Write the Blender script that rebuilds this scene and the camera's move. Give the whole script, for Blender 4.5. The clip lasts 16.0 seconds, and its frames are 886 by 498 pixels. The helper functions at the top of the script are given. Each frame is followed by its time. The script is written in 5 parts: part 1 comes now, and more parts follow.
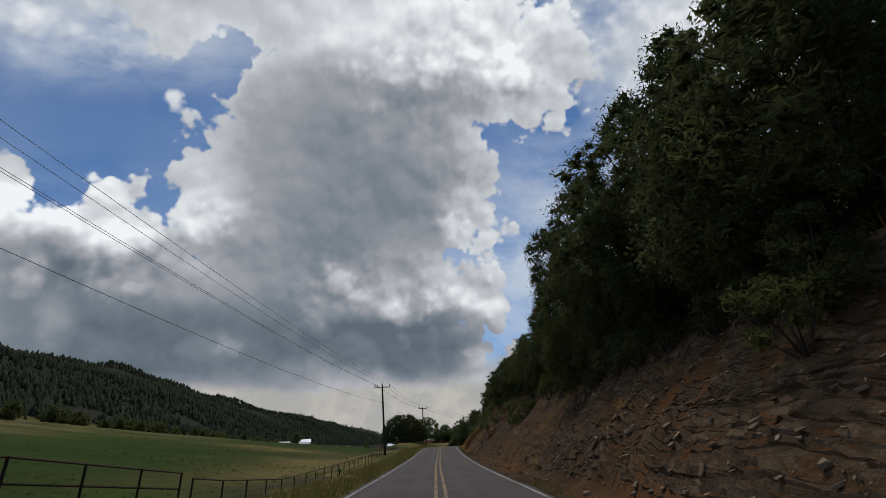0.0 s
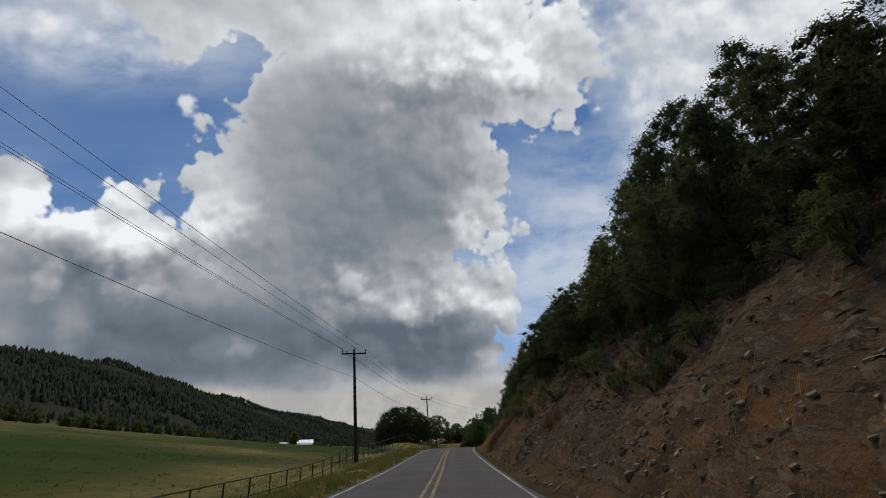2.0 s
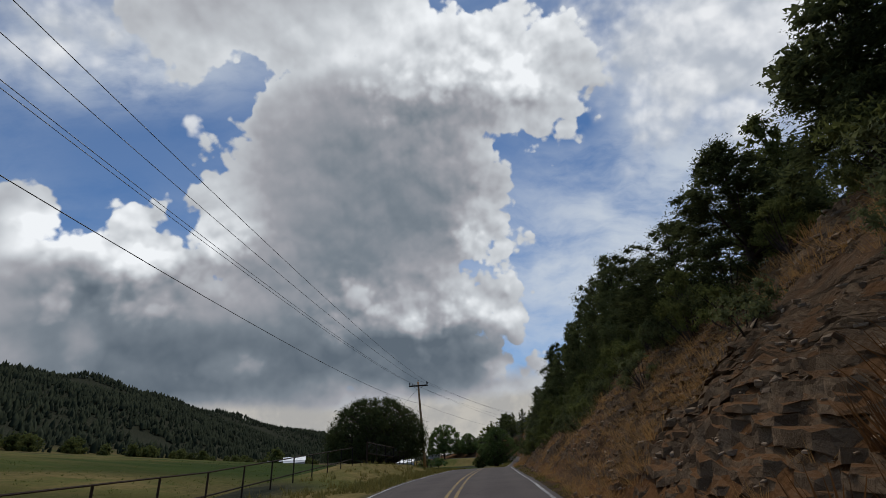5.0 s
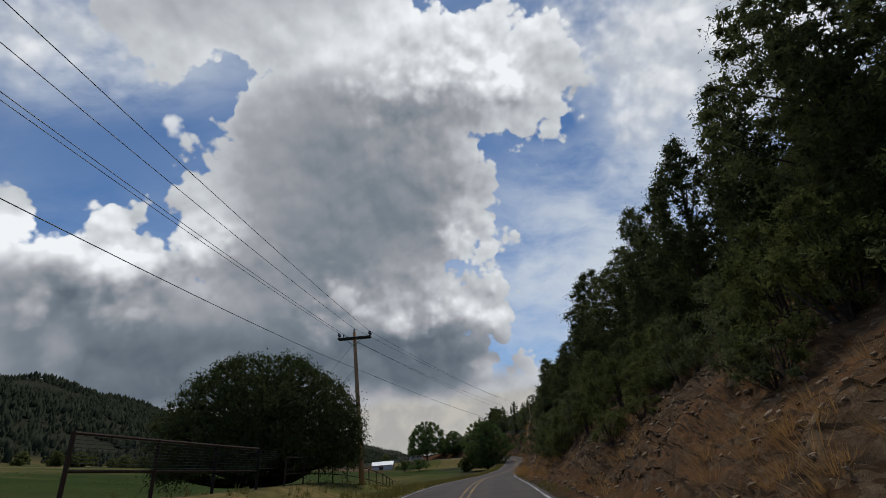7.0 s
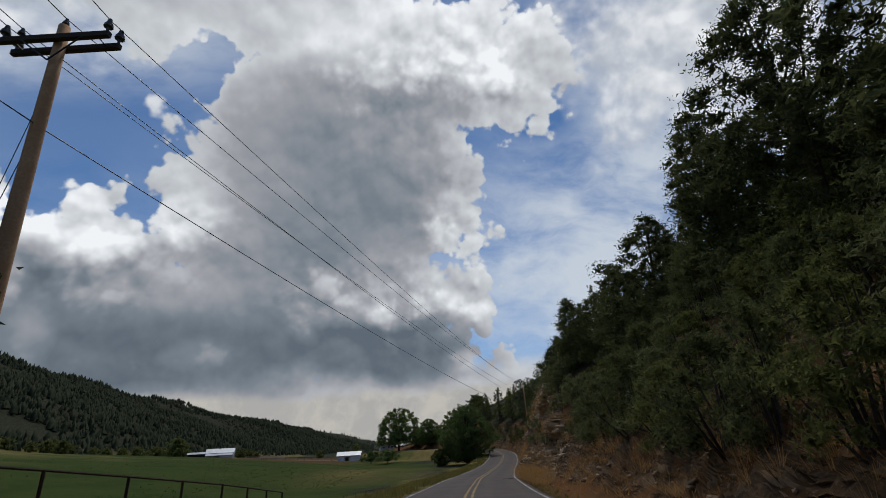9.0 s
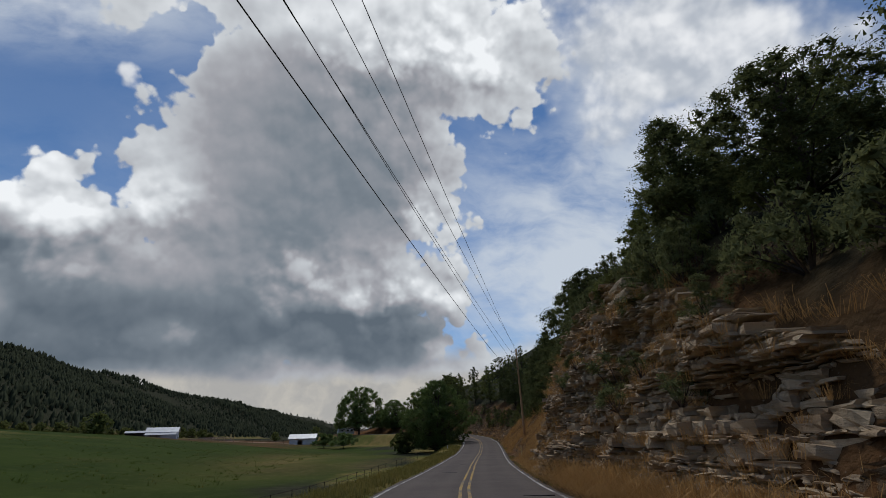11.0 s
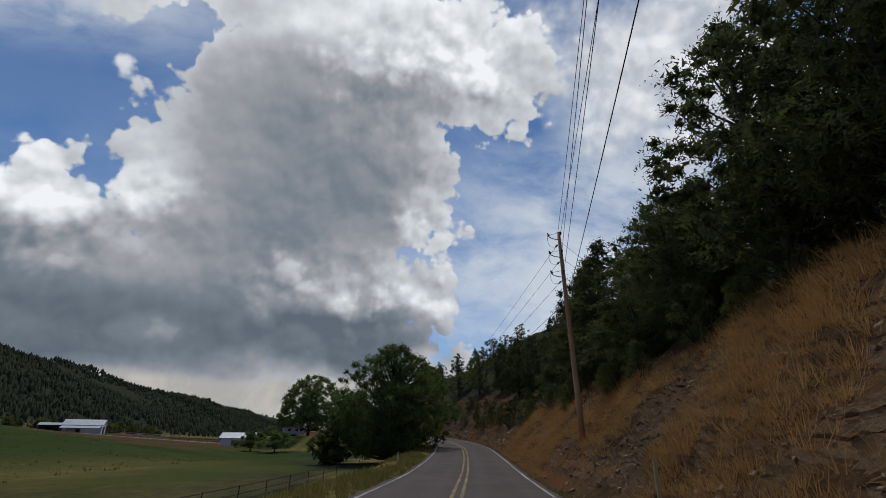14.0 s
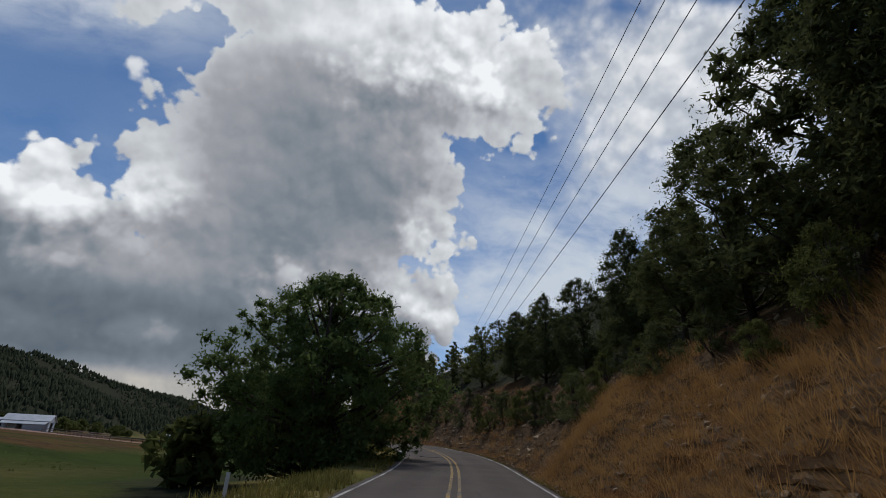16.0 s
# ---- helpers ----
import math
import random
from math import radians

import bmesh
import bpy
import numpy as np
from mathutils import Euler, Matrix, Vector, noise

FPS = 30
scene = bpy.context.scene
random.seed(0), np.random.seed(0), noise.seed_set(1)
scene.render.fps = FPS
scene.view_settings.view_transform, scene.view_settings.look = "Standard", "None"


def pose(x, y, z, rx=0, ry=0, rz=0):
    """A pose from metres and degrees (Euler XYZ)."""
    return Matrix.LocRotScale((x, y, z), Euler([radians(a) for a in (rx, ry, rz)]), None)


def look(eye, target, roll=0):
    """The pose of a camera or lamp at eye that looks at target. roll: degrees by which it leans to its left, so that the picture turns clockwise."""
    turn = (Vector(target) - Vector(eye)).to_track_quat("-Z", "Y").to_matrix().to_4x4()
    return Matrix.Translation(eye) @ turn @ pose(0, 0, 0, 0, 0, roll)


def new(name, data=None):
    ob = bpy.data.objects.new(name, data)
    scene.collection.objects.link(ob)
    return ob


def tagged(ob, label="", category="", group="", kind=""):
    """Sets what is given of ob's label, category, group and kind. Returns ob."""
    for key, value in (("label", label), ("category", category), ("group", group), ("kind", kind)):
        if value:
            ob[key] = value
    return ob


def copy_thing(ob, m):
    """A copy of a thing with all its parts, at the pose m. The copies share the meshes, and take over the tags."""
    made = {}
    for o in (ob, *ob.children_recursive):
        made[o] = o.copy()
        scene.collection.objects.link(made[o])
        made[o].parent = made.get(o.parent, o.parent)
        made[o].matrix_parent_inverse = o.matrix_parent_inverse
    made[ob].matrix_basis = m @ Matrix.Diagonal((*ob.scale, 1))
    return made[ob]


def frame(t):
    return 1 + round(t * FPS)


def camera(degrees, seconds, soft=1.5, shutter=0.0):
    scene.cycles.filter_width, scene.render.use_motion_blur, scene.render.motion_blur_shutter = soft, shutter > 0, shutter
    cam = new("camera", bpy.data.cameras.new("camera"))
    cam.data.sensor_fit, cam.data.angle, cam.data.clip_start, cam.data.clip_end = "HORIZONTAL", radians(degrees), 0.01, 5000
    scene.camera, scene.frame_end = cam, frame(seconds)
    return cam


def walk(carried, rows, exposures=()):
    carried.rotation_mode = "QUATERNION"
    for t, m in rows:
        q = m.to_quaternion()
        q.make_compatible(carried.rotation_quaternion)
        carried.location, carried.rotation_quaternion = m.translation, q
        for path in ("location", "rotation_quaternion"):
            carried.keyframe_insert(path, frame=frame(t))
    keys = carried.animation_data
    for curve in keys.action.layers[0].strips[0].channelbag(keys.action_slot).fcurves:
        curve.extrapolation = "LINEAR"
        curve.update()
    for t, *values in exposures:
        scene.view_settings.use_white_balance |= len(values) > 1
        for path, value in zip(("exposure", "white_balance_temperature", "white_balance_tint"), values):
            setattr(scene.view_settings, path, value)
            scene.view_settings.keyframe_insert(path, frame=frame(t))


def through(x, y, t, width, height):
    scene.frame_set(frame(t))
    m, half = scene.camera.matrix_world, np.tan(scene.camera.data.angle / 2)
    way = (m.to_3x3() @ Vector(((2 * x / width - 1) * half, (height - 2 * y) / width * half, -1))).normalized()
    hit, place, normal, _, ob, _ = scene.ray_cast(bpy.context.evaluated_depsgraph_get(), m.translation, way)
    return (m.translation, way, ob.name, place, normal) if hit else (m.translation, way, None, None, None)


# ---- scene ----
cam = camera(86.7, 16.0, soft=0.9)
PATH = [
    (0.0, 0.00, 0.00, 1.35, 112.58, 1.87, -0.00),
    (0.5, 0.14, 7.67, 1.32, 112.73, 1.83, 0.51),
    (1.0, 0.27, 15.32, 1.28, 112.68, 1.88, 0.78),
    (1.5, 0.36, 22.97, 1.26, 112.64, 1.90, 1.05),
    (2.0, 0.39, 30.59, 1.25, 112.72, 1.86, 1.37),
    (2.5, 0.38, 38.18, 1.26, 112.82, 1.87, 1.71),
    (3.0, 0.31, 45.74, 1.29, 112.98, 2.01, 2.12),
    (3.5, 0.18, 53.27, 1.34, 113.29, 2.24, 2.59),
    (4.0, 0.03, 60.78, 1.43, 113.82, 2.48, 2.98),
    (6.5, 0.81, 98.36, 2.23, 114.28, 4.31, 1.70),
    (7.0, 1.16, 105.24, 2.23, 114.08, 4.18, 1.22),
    (7.5, 1.57, 112.03, 2.23, 113.91, 3.90, 0.63),
    (8.0, 1.98, 118.72, 2.22, 113.53, 3.46, -0.08),
    (8.5, 2.23, 125.25, 2.20, 113.18, 3.26, -0.72),
    (9.0, 2.32, 131.63, 2.15, 113.02, 3.12, -1.29),
    (11.5, 4.61, 162.19, 1.35, 111.35, 1.64, -5.53),
    (12.0, 5.52, 168.45, 1.17, 111.34, 1.72, -5.95),
    (12.5, 6.47, 174.76, 1.01, 111.58, 1.00, -6.36),
    (13.0, 7.48, 181.13, 0.86, 111.85, 0.13, -6.78),
    (13.5, 8.53, 187.56, 0.72, 112.06, -0.68, -6.85),
    (14.0, 9.63, 194.03, 0.61, 112.45, -0.41, -6.97),
    (14.5, 10.79, 200.49, 0.53, 112.38, 0.23, -7.10),
    (15.0, 11.95, 206.92, 0.50, 113.06, -0.21, -7.31),
    (15.5, 13.05, 213.33, 0.49, 113.43, -1.11, -7.40),
    (16.0, 14.15, 219.73, 0.50, 113.68, -2.11, -7.43),
]
walk(cam, [(r[0], pose(*r[1:])) for r in PATH])

# ---- sky, clouds and sun ----
def heading(az, el):
    a, e = radians(az), radians(el)
    return Vector((-math.sin(a) * math.cos(e), math.cos(a) * math.cos(e), math.sin(e)))


class Nodes:
    """Short calls for building a node tree."""
    def __init__(self, tree):
        self.tree, self.n, self.l = tree, tree.nodes, tree.links

    def put(self, socket, value):
        if isinstance(value, bpy.types.NodeSocket):
            self.l.new(value, socket)
        else:
            socket.default_value = value

    def math(self, op, a, b=0.0, clamp=False):
        k = self.n.new("ShaderNodeMath")
        k.operation, k.use_clamp = op, clamp
        self.put(k.inputs[0], a), self.put(k.inputs[1], b)
        return k.outputs[0]

    def vec(self, op, a, b=(0, 0, 0)):
        k = self.n.new("ShaderNodeVectorMath")
        k.operation = op
        self.put(k.inputs[0], a)
        self.put(k.inputs["Scale" if op == "SCALE" else 1], b)
        return k.outputs["Value" if op in ("DOT_PRODUCT", "LENGTH") else "Vector"]

    def noise(self, at, scale, detail=6.0, rough=0.55, dim="3D", warp=0.0):
        k = self.n.new("ShaderNodeTexNoise")
        k.noise_dimensions = dim
        if at is not None:
            self.l.new(at, k.inputs["Vector"])
        k.inputs["Scale"].default_value, k.inputs["Detail"].default_value = scale, detail
        k.inputs["Roughness"].default_value, k.inputs["Distortion"].default_value = rough, warp
        return k.outputs

    def voronoi(self, at, scale, feature="F1", out="Distance"):
        k = self.n.new("ShaderNodeTexVoronoi")
        k.feature = feature
        if at is not None:
            self.l.new(at, k.inputs["Vector"])
        k.inputs["Scale"].default_value = scale
        return k.outputs[out]

    def smooth(self, x, lo, hi, a=0.0, b=1.0):
        k = self.n.new("ShaderNodeMapRange")
        k.interpolation_type = "SMOOTHSTEP"
        self.put(k.inputs[0], x)
        for i, v in enumerate((lo, hi, a, b)):
            k.inputs[i + 1].default_value = v
        return k.outputs[0]

    def mix(self, fac, a, b, mode="MIX"):
        k = self.n.new("ShaderNodeMix")
        k.data_type, k.blend_type = "RGBA", mode
        self.put(k.inputs[0], fac)
        for s, v in ((k.inputs[6], a), (k.inputs[7], b)):
            self.put(s, v if isinstance(v, bpy.types.NodeSocket) else (*v[:3], 1))
        return k.outputs[2]

    def coord(self, which="Object"):
        return self.n.new("ShaderNodeTexCoord").outputs[which]

    def attr(self, name, out="Color"):
        k = self.n.new("ShaderNodeAttribute")
        k.attribute_name = name
        return k.outputs[out]

    def sep(self, colour):
        k = self.n.new("ShaderNodeSeparateColor")
        self.l.new(colour, k.inputs[0])
        return k.outputs

    def bump(self, height, strength, distance):
        k = self.n.new("ShaderNodeBump")
        self.l.new(height, k.inputs["Height"])
        k.inputs["Strength"].default_value, k.inputs["Distance"].default_value = strength, distance
        return k.outputs[0]


SUN_AZ, SUN_EL = 2, 64
world = bpy.data.worlds.new("sky")
scene.world = world
world.use_nodes = True
W = Nodes(world.node_tree)
way = W.coord("Generated")
nish = W.n.new("ShaderNodeTexSky")
nish.sky_type, nish.sun_disc = "NISHITA", False
nish.sun_elevation, nish.sun_rotation = radians(SUN_EL), radians(-SUN_AZ)
nish.altitude, nish.dust_density, nish.ozone_density = 1800, 0.6, 1.5
blue = W.vec("MULTIPLY", nish.outputs[0], (0.054, 0.074, 0.090))

# the cloud map: a plane square to the middle of the valley's sky, x to the right and y up
FACE = pose(0, 0, 0, 113, 2, 2).to_3x3()
RIGHT, UPWARD, AHEAD = FACE @ Vector((1, 0, 0)), FACE @ Vector((0, 1, 0)), FACE @ Vector((0, 0, -1))
depth = W.math("MAXIMUM", W.vec("DOT_PRODUCT", way, AHEAD), 0.22)
flat = W.n.new("ShaderNodeCombineXYZ")
W.l.new(W.math("MULTIPLY", W.math("DIVIDE", W.vec("DOT_PRODUCT", way, RIGHT), depth), 830), flat.inputs[0])
W.l.new(W.math("MULTIPLY", W.math("DIVIDE", W.vec("DOT_PRODUCT", way, UPWARD), depth), 830), flat.inputs[1])
flat = flat.outputs[0]
wob = W.vec("SUBTRACT", W.noise(way, 5.5, 4.0, 0.55)[1], (0.5, 0.5, 0.5))
torn = W.vec("ADD", flat, W.vec("MULTIPLY", wob, (120, 105, 0)))
soft = W.vec("ADD", flat, W.vec("MULTIPLY", wob, (110, 90, 0)))


def oval(at, x, y, rx, ry):
    """How deep inside an oval of the cloud map a direction lies: 1 in the middle, 0 on the rim."""
    q = W.vec("MULTIPLY", W.vec("SUBTRACT", at, (x, y, 0)), (1 / rx, 1 / ry, 0))
    return W.math("SUBTRACT", 1.0, W.vec("LENGTH", q))


def heap(at, rows, blend=22.0):
    """Ovals melted into one cloud: the depth inside it, in the map's units."""
    total = None
    for x, y, rx, ry in rows:
        f = W.math("MULTIPLY", oval(at, x, y, rx, ry), min(rx, ry))
        if total is None:
            total = f
        else:
            total = W.math("SMOOTH_MAX", total, f)
            total.node.inputs[2].default_value = blend
    return total


def patches(at, rows, base):
    """Soft lighter and darker areas: x, y, half-width, half-height, amount."""
    total = base
    for x, y, rx, ry, amount in rows:
        total = W.math("ADD", total, W.smooth(oval(at, x, y, rx, ry), 0.0, 0.8, 0.0, amount))
    return total


def curds(at, scale, detail, rough=0.5):
    k = W.n.new("ShaderNodeTexVoronoi")
    k.feature = "SMOOTH_F1"
    W.l.new(at, k.inputs["Vector"])
    for name, v in (("Scale", scale), ("Detail", detail), ("Roughness", rough), ("Smoothness", 0.35)):
        k.inputs[name].default_value = v
    return k.outputs["Distance"]


MIDDLE = [(-150, 165, 260, 225), (-365, 120, 100, 85), (-40, 100, 170, 150), (55, 50, 90, 85), (60, 330, 270, 145), (185, 265, 70, 75), (235, 355, 60, 60), (-300, 440, 330, 130)]
LOW = [(-780, 95, 95, 95), (-690, 95, 50, 80), (-520, 20, 150, 72), (-385, 70, 75, 55), (-610, -120, 420, 165), (-250, -100, 420, 150), (0, -130, 150, 48), (70, -125, 62, 42),
       (-560, -215, 460, 80), (-60, -190, 250, 80), (-300, -30, 200, 130), (-480, -30, 120, 90), (-1100, 60, 300, 140), (-1150, -120, 500, 160)]
SCRAPS = [(-525, 262, 26, 20), (-685, 195, 34, 26), (-735, 180, 40, 18), (255, 262, 17, 27), (292, 182, 36, 24), (375, 350, 45, 26), (110, -32, 24, 9), (40, -30, 62, 17), (75, -12, 40, 14), (-430, 230, 26, 46), (-468, 168, 14, 8), (-635, 330, 12, 16)]
SHEET = [(560, 380, 380, 180), (-620, 420, 420, 80), (420, 205, 80, 50), (1300, 200, 500, 300), (-1300, 500, 500, 160)]
bill = curds(W.vec("ADD", way, W.vec("SCALE", wob, 0.05)), 11.0, 3.0, 0.45)
lift = curds(W.vec("ADD", W.vec("ADD", way, W.vec("SCALE", wob, 0.05)), tuple((UPWARD * 0.016 + RIGHT * 0.008)[:])), 11.0, 3.0, 0.45)
relief = W.math("SUBTRACT", lift, bill)
grain = W.math("SUBTRACT", W.noise(way, 17.0, 7.0, 0.60)[0], 0.5)
lobes = curds(way, 36.0, 1.0)
fray = W.math("ADD", W.math("MULTIPLY", W.math("SUBTRACT", 0.82, bill), 70), W.math("MULTIPLY", grain, 45))
fray = W.math("ADD", fray, W.math("MULTIPLY", W.math("SUBTRACT", 0.5, lobes), 26))
cumulus = W.math("ADD", W.math("MAXIMUM", heap(torn, MIDDLE), heap(torn, LOW)), fray)
cover = W.smooth(cumulus, -2.0, 10.0)
scraps = W.smooth(W.math("ADD", heap(torn, SCRAPS, 4.0), W.math("MULTIPLY", W.math("SUBTRACT", fray, 24.0), 0.6)), -4.0, 16.0, 0.0, 0.9)
sheet = W.smooth(W.math("ADD", heap(soft, SHEET, 60.0), W.math("MULTIPLY", fray, 1.3)), -45.0, 75.0, 0.0, 0.93)

# how light the cloud is: grey bellies, white crowns
TONES = [(-120, 140, 290, 225, -0.20), (-110, 30, 250, 150, -0.10), (-240, -40, 220, 120, -0.14), (-330, -185, 380, 120, -0.46), (-10, -180, 240, 90, -0.44), (-620, -110, 280, 120, -0.30), (-610, -200, 300, 80, -0.26),
         (40, 400, 360, 160, 0.38), (170, 280, 140, 130, 0.16), (-330, 400, 260, 110, 0.16), (-560, 40, 250, 75, 0.36), (-740, 70, 100, 80, 0.30), (-390, 90, 90, 90, 0.18),
         (75, 55, 90, 100, 0.22), (-60, -70, 180, 45, 0.14), (80, -105, 70, 40, 0.30), (-380, -185, 90, 40, 0.20), (-640, -150, 60, 70, 0.22), (85, -200, 60, 30, 0.22)]
tone = W.math("MAXIMUM", patches(soft, TONES, 0.52), 0.06)
PUFFS = [(-660, 60, 90, 60), (-520, 10, 120, 62), (-400, 10, 70, 60), (-690, -70, 80, 50), (-560, -80, 110, 46), (-640, -165, 60, 36), (-370, -190, 80, 30), (-10, -95, 130, 42), (75, -110, 55, 38),
         (-170, -85, 90, 50), (60, 20, 60, 60), (95, -195, 50, 26), (-60, 300, 120, 60), (140, 330, 90, 60)]
near = W.math("ADD", heap(torn, PUFFS, 8.0), W.math("SUBTRACT", fray, 16.0))
crown = W.math("MULTIPLY", W.smooth(near, -14.0, 26.0), W.smooth(near, 20.0, 80.0, 0.15, 0.03))
tone = W.math("ADD", tone, crown)
rim = W.smooth(cumulus, 5.0, 60.0, 0.16, 0.0)
tone = W.math("ADD", tone, rim)
lively = patches(flat, [(-560, 20, 330, 160, 0.7), (100, 330, 330, 260, 0.55), (0, -90, 330, 130, 0.5), (80, 60, 130, 120, 0.5)], 0.22)
tone = W.math("ADD", tone, W.math("MULTIPLY", W.math("MULTIPLY", relief, lively), 0.75))
tone = W.math("ADD", tone, W.math("MULTIPLY", W.math("MULTIPLY", W.math("SUBTRACT", 0.6, bill), lively), 0.22))
tone = W.math("ADD", tone, W.math("MULTIPLY", W.math("SUBTRACT", W.noise(soft, 0.0062, 5.0, 0.5)[0], 0.5), 0.16))
tone = W.math("ADD", tone, W.math("MULTIPLY", grain, 0.08))
tone = W.math("ADD", tone, W.math("MULTIPLY", W.math("MULTIPLY", W.math("SUBTRACT", 0.45, lobes), lively), 0.10))
ramp = W.n.new("ShaderNodeValToRGB")
W.l.new(tone, ramp.inputs[0])
ramp.color_ramp.interpolation = "LINEAR"
els = ramp.color_ramp.elements
els[0].position, els[0].color = 0.0, (0.110, 0.140, 0.175, 1)
els[1].position, els[1].color = 1.0, (0.87, 0.90, 0.93, 1)
for p, c in ((0.22, (0.186, 0.220, 0.258)), (0.45, (0.334, 0.342, 0.376)), (0.70, (0.54, 0.57, 0.605))):
    e = els.new(p)
    e.color = (*c, 1)
# thin bright haze low over the valley's end, and the ground beyond the horizon
up = W.n.new("ShaderNodeSeparateXYZ")
W.l.new(way, up.inputs[0])
low = W.math("ADD", up.outputs[2], W.math("MULTIPLY", W.math("SUBTRACT", W.noise(way, 6.0, 7.0, 0.6)[0], 0.5), 0.07))
cloud = W.mix(W.smooth(low, 0.098, 0.122), W.mix(W.smooth(W.noise(torn, 0.014, 7.0, 0.6)[0], 0.4, 0.65), (0.40, 0.395, 0.385), (0.51, 0.49, 0.45)), ramp.outputs[0])
# a high streaked veil over the blue
streak = W.noise(W.vec("MULTIPLY", soft, (0.0042, 0.0095, 0.0)), 1.0, 7.0, 0.58)[0]
veil = patches(flat, [(330, -40, 420, 330, 0.9), (520, 250, 420, 260, 0.55), (-560, 380, 420, 150, 0.75), (900, -50, 500, 500, 0.6), (230, 235, 110, 60, -0.5), (-560, 200, 220, 110, -0.1)], 0.16)
veil = W.math("MULTIPLY", W.smooth(streak, 0.22, 0.66), veil, True)
hazy = W.mix(W.math("MULTIPLY", veil, 0.88), blue, (0.60, 0.655, 0.72))
white = W.math("ADD", 0.66, W.math("ADD", W.math("MULTIPLY", relief, 0.7), W.math("MULTIPLY", grain, 0.35)))
pale = W.mix(W.smooth(white, 0.4, 1.0), (0.46, 0.50, 0.56), (0.86, 0.875, 0.895))
sky = W.mix(sheet, hazy, pale)
sky = W.mix(scraps, sky, pale)
sky = W.mix(cover, sky, cloud)
sky = W.mix(W.smooth(low, 0.13, 0.18), cloud, sky)
sky = W.mix(W.smooth(up.outputs[2], -0.08, -0.02), (0.07, 0.08, 0.05), sky)
back = world.node_tree.nodes["Background"]
W.l.new(sky, back.inputs[0])
back.inputs[1].default_value = 1.0

sun = bpy.data.lights.new("sun", "SUN")
sun.energy, sun.angle, sun.color = 1.4, radians(14), (1.0, 0.965, 0.92)
new("sun", sun).matrix_world = look(heading(SUN_AZ, SUN_EL) * 200, (0, 0, 0))
scene.view_settings.exposure = 0.0

# ---- materials ----
def material(name, rough=0.8):
    m = bpy.data.materials.new(name)
    m.use_nodes = True
    k = Nodes(m.node_tree)
    b = m.node_tree.nodes["Principled BSDF"]
    b.inputs["Roughness"].default_value = rough
    b.inputs["Specular IOR Level"].default_value = 0.25
    return m, k, b


def grainy(name, dark, light, scale, rough=0.85, fine=8.0, relief=0.3, depth=0.02, spread=0.12, metal=0.0):
    """A surface with broad stains, fine grain and relief; each piece a little different."""
    m, k, b = material(name, rough)
    at = k.coord()
    a = k.noise(at, scale, 5.0, 0.6)[0]
    f = k.noise(at, scale * fine, 4.0, 0.6)[0]
    info = k.n.new("ShaderNodeObjectInfo")
    isle = k.n.new("ShaderNodeNewGeometry").outputs["Random Per Island"]
    t = k.math("ADD", k.math("MULTIPLY", a, 0.7), k.math("MULTIPLY", f, 0.5))
    t = k.math("ADD", t, k.math("MULTIPLY", k.math("SUBTRACT", k.math("FRACT", k.math("ADD", isle, info.outputs["Random"])), 0.5), spread * 4))
    k.l.new(k.mix(k.smooth(t, 0.3, 0.9), dark, light), b.inputs["Base Color"])
    b.inputs["Metallic"].default_value = metal
    k.l.new(k.bump(f, relief, depth), b.inputs["Normal"])
    return m


def leafy(name, dark, light, through=0.25):
    """Foliage: every leaf its own shade, some light passing through."""
    m, k, b = material(name, 0.85)
    geo, info = k.n.new("ShaderNodeNewGeometry"), k.n.new("ShaderNodeObjectInfo")
    r = k.math("ADD", k.math("MULTIPLY", geo.outputs["Random Per Island"], 0.38), k.math("MULTIPLY", info.outputs["Random"], 0.30))
    r = k.math("ADD", r, k.math("MULTIPLY", k.noise(k.coord(), 0.9, 2.0)[0], 0.55))
    c = k.mix(k.smooth(r, 0.15, 1.05), dark, light)
    k.l.new(c, b.inputs["Base Color"])
    b.inputs["Specular IOR Level"].default_value = 0.04
    tr = k.n.new("ShaderNodeBsdfTranslucent")
    k.l.new(c, tr.inputs[0])
    mx = k.n.new("ShaderNodeMixShader")
    mx.inputs[0].default_value = through
    k.l.new(b.outputs[0], mx.inputs[1]), k.l.new(tr.outputs[0], mx.inputs[2])
    k.l.new(mx.outputs[0], m.node_tree.nodes["Material Output"].inputs[0])
    return m


